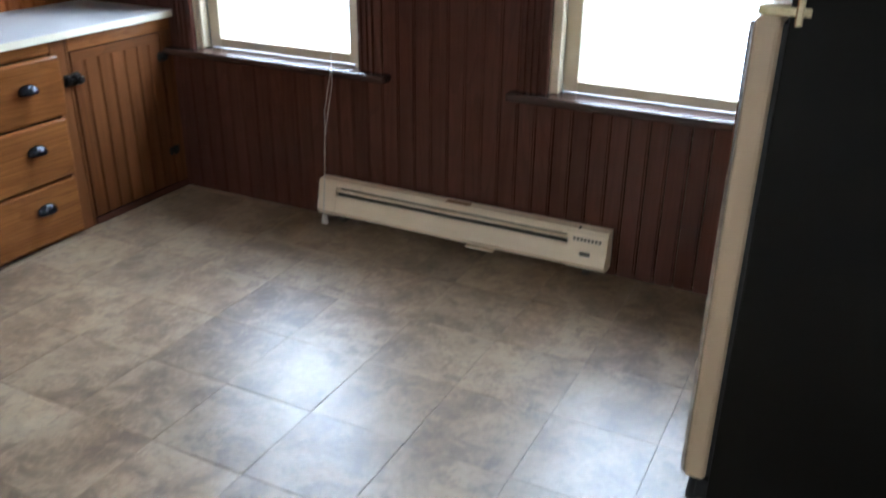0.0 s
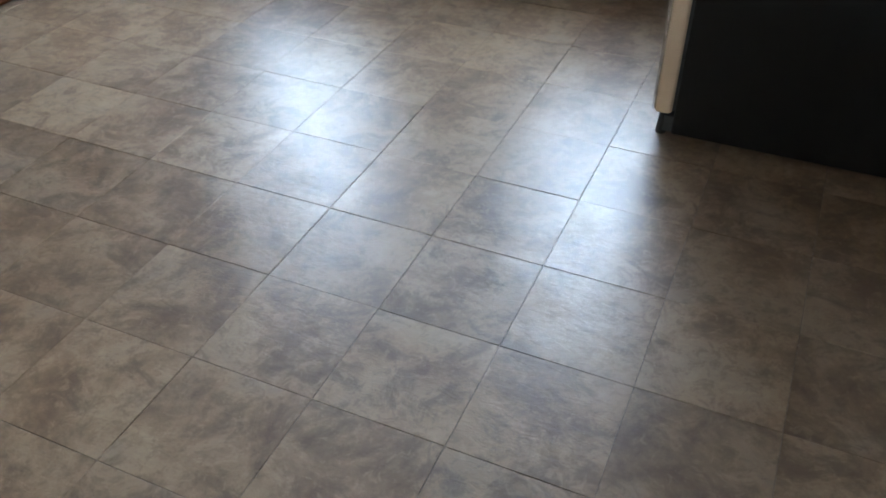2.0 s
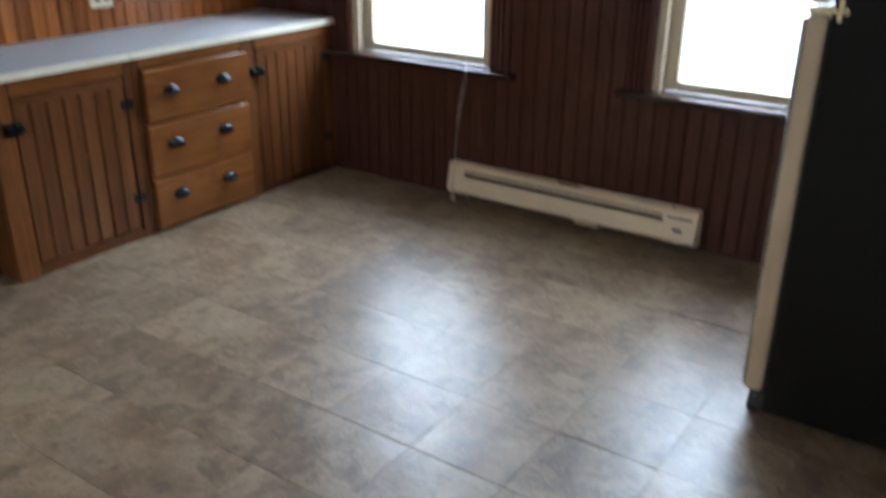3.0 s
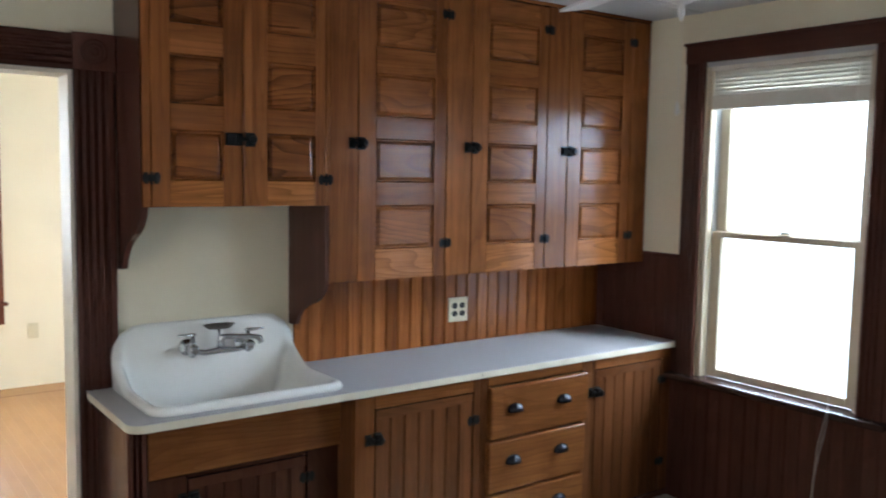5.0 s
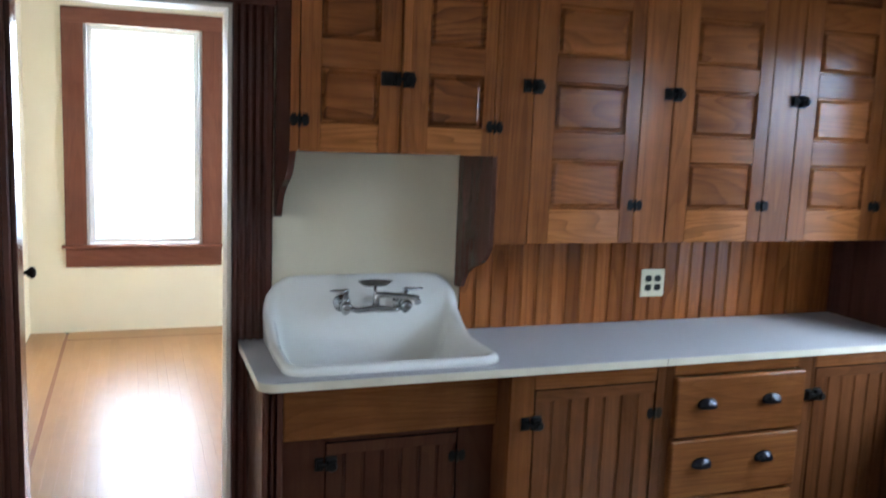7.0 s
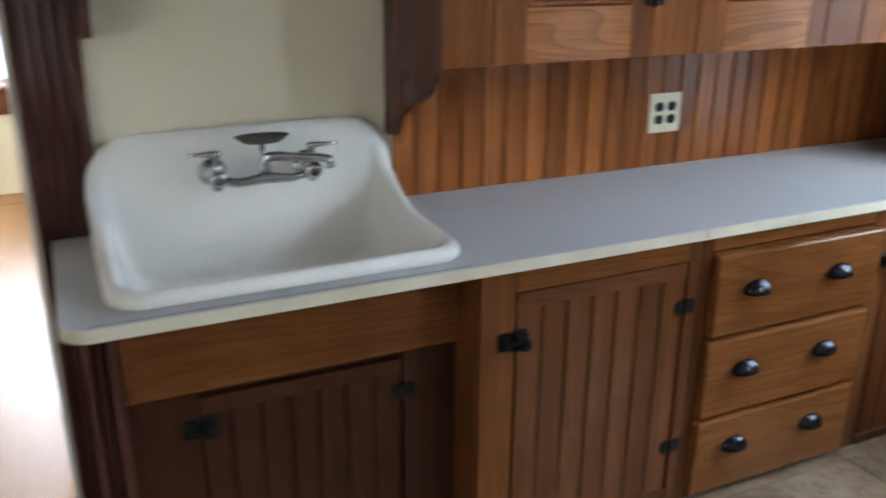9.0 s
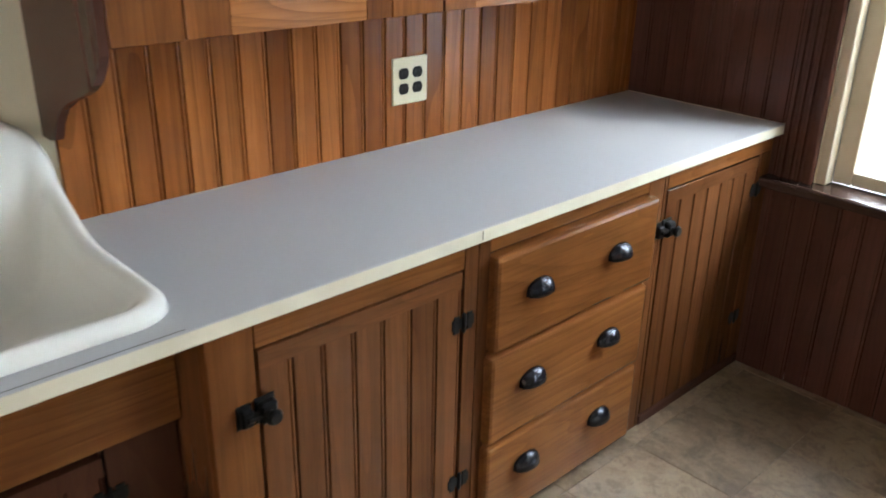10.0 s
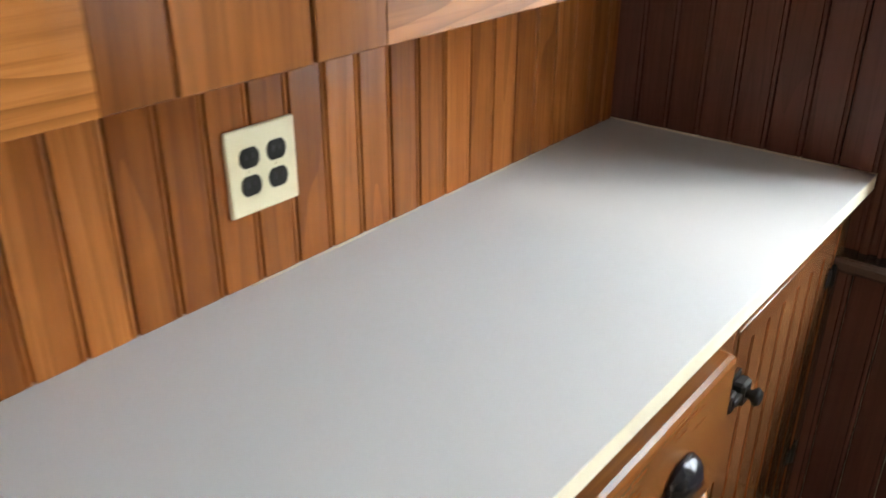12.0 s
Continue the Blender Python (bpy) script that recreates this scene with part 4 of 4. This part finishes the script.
def worktop():
    ob = thing("worktop", (0.28, -1.36, 0.78), "grey laminate counter with a cream edge and rounded end", "worktop")
    z0, z1, xf, yl = 0.786, 0.812, 0.556, -2.730

    def outline(grow):
        pts = [(-P, -0.001), (xf + grow, -0.001)]
        r, g = 0.055, grow
        for i in range(9):
            a = math.pi / 2 * i / 8
            pts.append((xf + g - r + r * math.cos(a), yl - g + r - r * math.sin(a)))
        return pts + [(-P, yl - g), (-P, -2.622), (0.452, -2.622), (0.452, -1.912), (-P, -1.912)]

    part("core", prism(bmesh.new(), outline(-0.003), z0, z1 - 0.0006, "z"), laminate_edge, ob, "cream laminate edge band")
    bm = bmesh.new()
    prism(bm, outline(-0.0012), z1 - 0.0012, z1 + 0.0008, "z")
    part("laminate_sheet", bm, laminate, ob, "matt grey laminate top")
    inner, outer = outline(-0.003), outline(0.0)
    bm = bmesh.new()
    prism(bm, inner[1:-5] + [(0.02, yl + 0.003)] + [(0.02, yl)] + outer[1:-5][::-1], z0 - 0.002, z1 - 0.0015, "z")
    part("edge_band", bm, laminate_edge, ob, "cream laminate edge band")
    part("seam", boxed(xf - 0.0105, xf - 0.0085, -2.68, -1.91, z1 - 0.001, z1 + 0.0011), grout, ob, "dark open seam behind the edge band")
    part("crack", boxed(xf - 0.002, xf + 0.0006, -1.2690, -1.2668, z0 + 0.004, z1 - 0.003), grout, ob, "dark crack in the edge band")
    rnd = random.Random(4)
    for ya, yb in ((-1.02, -0.66), (-0.60, -0.22), (-1.62, -1.50)):
        pts = [(0.003 + rnd.uniform(0, 0.0012), ya + (yb - ya) * i / 14, z1 + 0.0005) for i in range(15)]
        part("caulk_bead", tube(bmesh.new(), pts, [0.0014 + rnd.uniform(-0.001, 0.0012) for _ in pts], 6), laminate_edge, ob)
    pts = [(0.01 + i * 0.026, -0.0055 - rnd.uniform(0, 0.0015), z1 + 0.001) for i in range(20)]
    part("caulk_bead", tube(bmesh.new(), pts, [0.0022 + rnd.uniform(-0.001, 0.001) for _ in pts], 6), laminate_edge, ob, "uneven cream caulk line")
    return ob


worktop()

# ---- sink ----


def kitchen_sink():
    ob = thing("kitchen_sink", (0.25, -2.25, 0.816), "white enamelled cast-iron sink with a high curved back", "sink")
    x0, x1, y0, y1 = 0.004, 0.512, -2.646, -1.890
    n_side, n_arc = 16, 8
    r = 0.075

    def ring(inset, height):
        """One closed loop inset from the rim's plan; height(x, y, s) gives its z."""
        slope = 2.6 * min(0.02, max(0.0, inset - 0.038))
        a0, a1, b0, b1 = x0 + inset * 0.55, x1 - inset - slope, y0 + inset, y1 - inset
        rb, rf = max(0.012, 0.03 - inset * 0.1), max(0.03, r - inset * 0.35)
        out = []

        def arc(cx, cy, rad, start):
            for i in range(n_arc):
                t = radians(start + 90 * i / (n_arc - 1))
                out.append((cx + rad * math.cos(t), cy + rad * math.sin(t)))

        def run(p, q, n):
            for i in range(1, n):
                out.append((p[0] + (q[0] - p[0]) * i / n, p[1] + (q[1] - p[1]) * i / n))

        arc(a1 - rf, b1 - rf, rf, 0)
        run((a1 - rf, b1), (a0 + rb, b1), n_side)
        arc(a0 + rb, b1 - rb, rb, 90)
        run((a0, b1 - rb), (a0, b0 + rb), n_side)
        arc(a0 + rb, b0 + rb, rb, 180)
        run((a0 + rb, b0), (a1 - rf, b0), n_side)
        arc(a1 - rf, b0 + rf, rf, 270)
        run((a1, b0 + rf), (a1, b1 - rf), n_side)
        return [(x, y, height(x, y)) for x, y in out]

    def rim(x, y, inset):
        t = min(1.0, max(0.0, 1 - (x - 0.02) / 0.20))
        z = 0.843 + 0.095 * t**1.7
        e = min(y - y0, y1 - y) - inset
        if x < 0.05 + inset * 0.55:
            q = min(1.0, max(0.0, e / 0.10))
            z += 0.112 * math.sqrt(max(0.0, 1 - (1 - q) ** 2))
        return z

    floor_z = 0.690
    spec = [(0.004, "foot", 0)]
    spec += [(i, "rim", d) for i, d in ((0.0, 0.026), (0.003, 0.011), (0.012, 0.002), (0.022, 0.0), (0.032, 0.005), (0.040, 0.018))]
    spec += [(i, "wall", d) for i, d in ((0.048, 0.72), (0.058, 0.47), (0.072, 0.26), (0.092, 0.11), (0.12, 0.04), (0.16, 0.01), (0.19, 0.0))]

    def level(kind, inset, d):
        if kind == "foot":
            return lambda x, y: 0.8135
        if kind == "rim":
            return lambda x, y: rim(x, y, inset) - d
        return lambda x, y: floor_z + (rim(x, y, inset) - floor_z) * d

    spec = [(inset, level(kind, inset, d)) for inset, kind, d in spec]
    bm = bmesh.new()
    loops = [[bm.verts.new(p) for p in ring(inset, h)] for inset, h in spec]
    k = len(loops[0])
    for a, b in zip(loops, loops[1:]):
        for i in range(k):
            bm.faces.new((a[i], a[(i + 1) % k], b[(i + 1) % k], b[i]))
    bm.faces.new(loops[-1])
    bmesh.ops.recalc_face_normals(bm, faces=bm.faces)
    part("basin", bm, enamel, ob, "white enamelled basin with a rolled rim", smooth=True)
    bm = tube(bmesh.new(), [(0.21, -2.25, 0.690), (0.21, -2.25, 0.693), (0.21, -2.25, 0.691)], [0.044, 0.040, 0.020], 20)
    part("drain", bm, chrome, ob)

    tap = thing("faucet", (0.06, -2.24, 0.95), "worn chrome wall faucet with two lever handles and soap dish", "faucet")
    zc, xc = 0.945, 0.095
    ya, yb = -2.355, -2.125
    part("bridge", tube(bmesh.new(), [(xc, ya, zc - 0.006), (xc, ya + 0.05, zc - 0.018), (xc, -2.24, zc - 0.012), (xc, yb - 0.05, zc - 0.018), (xc, yb, zc - 0.006)], [0.013, 0.011, 0.015, 0.011, 0.013], 14), chrome, tap)
    for y in (ya, yb):
        v = part("valve_body", tube(bmesh.new(), [(0.03, y, zc), (0.04, y, zc), (0.042, y, zc), (xc - 0.02, y, zc), (xc, y, zc), (xc + 0.022, y, zc), (xc + 0.03, y, zc - 0.001)], [0.034, 0.033, 0.018, 0.017, 0.022, 0.021, 0.013], 16), chrome, tap)
        part("bonnet", tube(bmesh.new(), [(xc, y, zc + 0.012), (xc, y, zc + 0.03), (xc, y, zc + 0.034), (xc, y, zc + 0.055)], [0.016, 0.013, 0.009, 0.008], 14), chrome, v)
        s = -1 if y == ya else 1
        part("lever", tube(bmesh.new(), [(xc, y - s * 0.012, zc + 0.056), (xc, y, zc + 0.058), (xc + 0.01, y + s * 0.035, zc + 0.060), (xc + 0.014, y + s * 0.062, zc + 0.062)], [0.006, 0.009, 0.0055, 0.004], 10), chrome, v)
        part("drop_nut", tube(bmesh.new(), [(xc, y, zc - 0.012), (xc, y, zc - 0.026), (xc, y, zc - 0.032)], [0.016, 0.014, 0.008], 12), chrome, v)
    part("spout", tube(bmesh.new(), [(xc, -2.24, zc), (xc, -2.24, zc + 0.028), (xc + 0.006, -2.232, zc + 0.040), (xc + 0.016, -2.21, zc + 0.042), (xc + 0.045, -2.115, zc + 0.036), (xc + 0.050, -2.098, zc + 0.032), (xc + 0.051, -2.092, zc + 0.012)], [0.014, 0.013, 0.0125, 0.0115, 0.011, 0.012, 0.0125], 14), chrome, tap)
    part("dish_post", tube(bmesh.new(), [(xc - 0.01, -2.24, zc), (xc - 0.02, -2.24, zc + 0.075)], 0.006, 10), chrome, tap)
    bm = bmesh.new()
    ring_a = []
    for z, sx in ((zc + 0.072, 0.7), (zc + 0.088, 1.0), (zc + 0.085, 0.94), (zc + 0.076, 0.62)):
        ring_a.append([bm.verts.new((xc - 0.015 + 0.036 * sx * math.sin(a), -2.24 + 0.066 * sx * math.cos(a), z)) for a in (2 * math.pi * i / 24 for i in range(24))])
    for a, b in zip(ring_a, ring_a[1:]):
        for i in range(24):
            bm.faces.new((a[i], a[(i + 1) % 24], b[(i + 1) % 24], b[i]))
    bm.faces.new(ring_a[0][::-1])
    bm.faces.new(ring_a[-1])
    part("soap_dish", bm, soap_dark, tap, "dark oval soap dish", smooth=True)


kitchen_sink()

# ---- counter outlet ----


def quad_outlet():
    ob = thing("wall_outlet", (0.0, -0.984, 0.98), "ivory four-socket wall outlet with black sockets on beadboard", "outlet")
    y, z = -0.984, 0.980
    part("plate", boxed(0.0, 0.007, y - 0.058, y + 0.058, z - 0.060, z + 0.060, bevel=0.003, segments=2), ivory, ob)
    for dy in (-0.023, 0.023):
        for dz in (-0.0195, 0.0195):
            pts = []
            for i in range(20):
                a = 2 * math.pi * i / 20
                pts.append((y + dy + 0.0165 * math.cos(a), z + dz + max(-0.0138, min(0.0138, 0.0168 * math.sin(a)))))
            s = part("socket", prism(bmesh.new(), pts, 0.004, 0.0086, "x"), socket_brown, ob, "black brown socket face")
            bm = boxed(0.0084, 0.0092, y + dy - 0.0068, y + dy - 0.0048, z + dz - 0.002, z + dz + 0.006)
            box(bm, 0.0084, 0.0092, y + dy + 0.0046, y + dy + 0.0062, z + dz - 0.001, z + dz + 0.006)
            part("slot", bm, rubber, s)
        part("screw", tube(bmesh.new(), [(0.005, y + dy, z), (0.0082, y + dy, z)], 0.003, 8), ivory, ob)


quad_outlet()


def wall_switch():
    ob = thing("wall_hook", (1.83, 0.0, 1.215), "small tan metal hook plate on the plaster between windows", "hook")
    part("plate", boxed(1.813, 1.847, P - 0.004, P, 1.178, 1.252, bevel=0.001), heater_paint, ob)
    part("toggle", boxed(1.822, 1.838, P - 0.012, P - 0.003, 1.195, 1.24, bevel=0.003), brass, ob)


wall_switch()

# ---- ceiling fan ----


def ceiling_fan(cx, cy, turn):
    ob = thing("ceiling_fan", (cx, cy, H), "white ceiling fan with a glass bowl and pull chain", "fan")
    bm = tube(bmesh.new(), [(cx, cy, H), (cx, cy, H - 0.05), (cx, cy, H - 0.06), (cx, cy, H - 0.075)], [0.075, 0.07, 0.03, 0.016], 24)
    tube(bm, [(cx, cy, H - 0.07), (cx, cy, H - 0.125)], 0.013, 16)
    part("canopy", bm, fan_white, ob)
    part("motor", tube(bmesh.new(), [(cx, cy, H - 0.12), (cx, cy, H - 0.135), (cx, cy, H - 0.15), (cx, cy, H - 0.235), (cx, cy, H - 0.26), (cx, cy, H - 0.275)], [0.05, 0.10, 0.12, 0.12, 0.10, 0.05], 28), fan_white, ob)
    dome = [(H - 0.267, 0.128), (H - 0.284, 0.135), (H - 0.304, 0.124), (H - 0.322, 0.092), (H - 0.332, 0.050), (H - 0.334, 0.030), (H - 0.342, 0.026), (H - 0.346, 0.010), (H - 0.372, 0.009), (H - 0.389, 0.004)]
    part("light_bowl", tube(bmesh.new(), [(cx, cy, z) for z, _ in dome], [r for _, r in dome], 32), fan_white, ob, "unlit white glass bowl with a finial")
    bm = bmesh.new()
    out = [(0.16, -0.045), (0.20, -0.05), (0.64, -0.056), (0.652, -0.051), (0.654, 0.051), (0.64, 0.056), (0.20, 0.05), (0.16, 0.045)]
    prism(bm, out, -0.004, 0.004, "z")
    first = part("blade", bm, fan_white, ob, at=(cx, cy, H - 0.247))
    bm = boxed(0.08, 0.24, -0.018, 0.018, -0.010, -0.004, bevel=0.002)
    box(bm, 0.17, 0.25, -0.045, 0.045, -0.009, -0.004, bevel=0.002)
    arm = part("blade_arm", bm, fan_white, first, at=(cx, cy, H - 0.247))
    for i in range(4):
        b = first if i == 0 else link("blade", first.data, ob, at=(cx, cy, H - 0.247))
        if i:
            link("blade_arm", arm.data, b, at=(cx, cy, H - 0.247))
        b.rotation_euler = Euler((radians(-9), 0, radians(turn + 90 * i)))
    pts = [(cx + 0.012, cy - 0.008, H - 0.387), (cx + 0.012, cy - 0.010, H - 0.46), (cx + 0.008, cy - 0.012, H - 0.60)]
    part("pull_chain", tube(bmesh.new(), pts, 0.0007, 6), cord_white, ob)
    e = Vector(pts[-1])
    part("pull_bulb", tube(bmesh.new(), [e, e - Vector((0, 0, 0.012)), e - Vector((0, 0, 0.03)), e - Vector((0, 0, 0.038))], [0.0015, 0.005, 0.0075, 0.003], 12), cord_white, ob)


FAN = (1.83, -1.655, 161.0)
ceiling_fan(*FAN)

# ---- wainscot, backsplash and floor pieces ----


def back_boards():
    ob = thing("backsplash_boards", (0, -0.93, 0.816), "warm varnished tongue-and-groove boards between counter and cabinets", "panelling", kind="structure")
    first = None
    pitch = 0.0676
    y = -1.128 - 11 * pitch
    while y < -0.01:
        w = min(pitch, -0.001 - y)
        if w < pitch * 0.9:
            part("board", bead_board(w, 0.392), wood_board, ob, at=(0, y, 0.8135))
            break
        if first is None:
            first = part("board", bead_board(pitch, 0.392), wood_board, ob, at=(0, y, 0.8135))
        else:
            link("board", first.data, ob, at=(0, y, 0.8135))
        y += pitch


back_boards()


def wall_boards():
    ob = thing("wainscot", (2.0, 0.0, 0), "dark stained tongue-and-groove wainscot below the windows", "panelling", kind="structure")
    pitch, cache = 0.0712, {}
    turn = Matrix.Rotation(radians(-90), 4, "Z")
    # (from, to, low, high) along the wall
    gap = WZ0 - 0.033
    zones = [(-0.010, 0.557, 0.814, 1.242), (0.45, 0.557, 0.0, 0.784), (0.557, 1.614, 0.0, gap), (1.614, 2.191, 0.0, 1.128), (2.191, 3.249, 0.0, gap), (3.249, X_RIGHT - 0.002, 0.0, 1.128)]
    for lo, hi, low, top in zones:
        n = max(1, round((hi - lo) / pitch))
        w = (hi - lo) / n
        for i in range(n):
            at = (lo + i * w, 0.0, low)
            key = (round(w, 4), top, low)
            if key not in cache:
                me_bm = bead_board(w, top - low)
                bmesh.ops.transform(me_bm, matrix=turn, verts=me_bm.verts)
                cache[key] = part("board", me_bm, wood_dark, ob, at=at).data
            else:
                link("board", cache[key], ob, at=at)
    for x0, x1, z in ((0.325, 0.548, 1.242), (1.615, 2.186, 1.124), (3.256, X_RIGHT - 0.002, 1.128)):
        part("cap_rail", boxed(x0, x1, -0.012, P, z, z + 0.016, bevel=0.004), wood_dark_x, ob)


wall_boards()


def floor_tiles():
    pitch, gap = 0.3035, 0.0012
    s = pitch - gap
    first, rnd = {}, random.Random(7)
    nx0, nx1 = math.floor((0.37 - 2.402) / pitch), math.ceil((X_RIGHT - 2.402) / pitch)
    ny0, ny1 = math.floor((Y_BACK + 2.155) / pitch), math.ceil(2.155 / pitch)
    for i in range(nx0, nx1):
        for j in range(ny0, ny1):
            x0, y0 = 2.402 + i * pitch, -2.155 + j * pitch
            a0, a1, b0, b1 = max(x0, 0.36), min(x0 + s, X_RIGHT), max(y0, Y_BACK), min(y0 + s, 0.0)
            if a1 - a0 < 0.02 or b1 - b0 < 0.02:
                continue
            key = (round(a1 - a0, 3), round(b1 - b0, 3))
            at = ((a0 + a1) / 2, (b0 + b1) / 2, rnd.uniform(-0.0006, 0.0006))
            if key not in first:
                w, d = (a1 - a0) / 2, (b1 - b0) / 2
                first[key] = part("tile", boxed(-w, w, -d, d, -0.003, 0, bevel=0.0006), vinyl, floor, at=at).data
            else:
                ob = link("tile", first[key], floor, at=at)
                ob.rotation_euler = (rnd.uniform(-0.0016, 0.0016), rnd.uniform(-0.0016, 0.0016), 0)


floor_tiles()


def far_planks():
    """Strip floor with a border: strips along the walls, a dark line, then the field."""
    rnd = random.Random(5)
    yb, xb = -3.53, -3.34
    w = 0.058

    def plank(x0, x1, y0, y1, m):
        part("plank", boxed(x0 + 0.0001, x1 - 0.0001, y0 + 0.0001, y1 - 0.0001, -0.012, 0, bevel=0.0004), m, floor_far)

    for k in range(4):
        plank(X_FAR, -T, yb - 0.024 - (k + 1) * w, yb - 0.024 - k * w, oak)
        plank(X_FAR + k * w * 0.97, X_FAR + (k + 1) * w * 0.97, yb - 0.0, P, oak_y)
    plank(xb - 0.0, -T, yb - 0.024, yb, oak_dark)
    plank(xb - 0.016, xb + 0.01, yb, P, oak_dark)
    y = yb
    while y < -0.03:
        x = xb + 0.01
        while x < -T - 0.01:
            e = min(-T, x + rnd.uniform(0.7, 1.7))
            plank(x, e, y, y + w, oak)
            x = e
        y += w


far_planks()
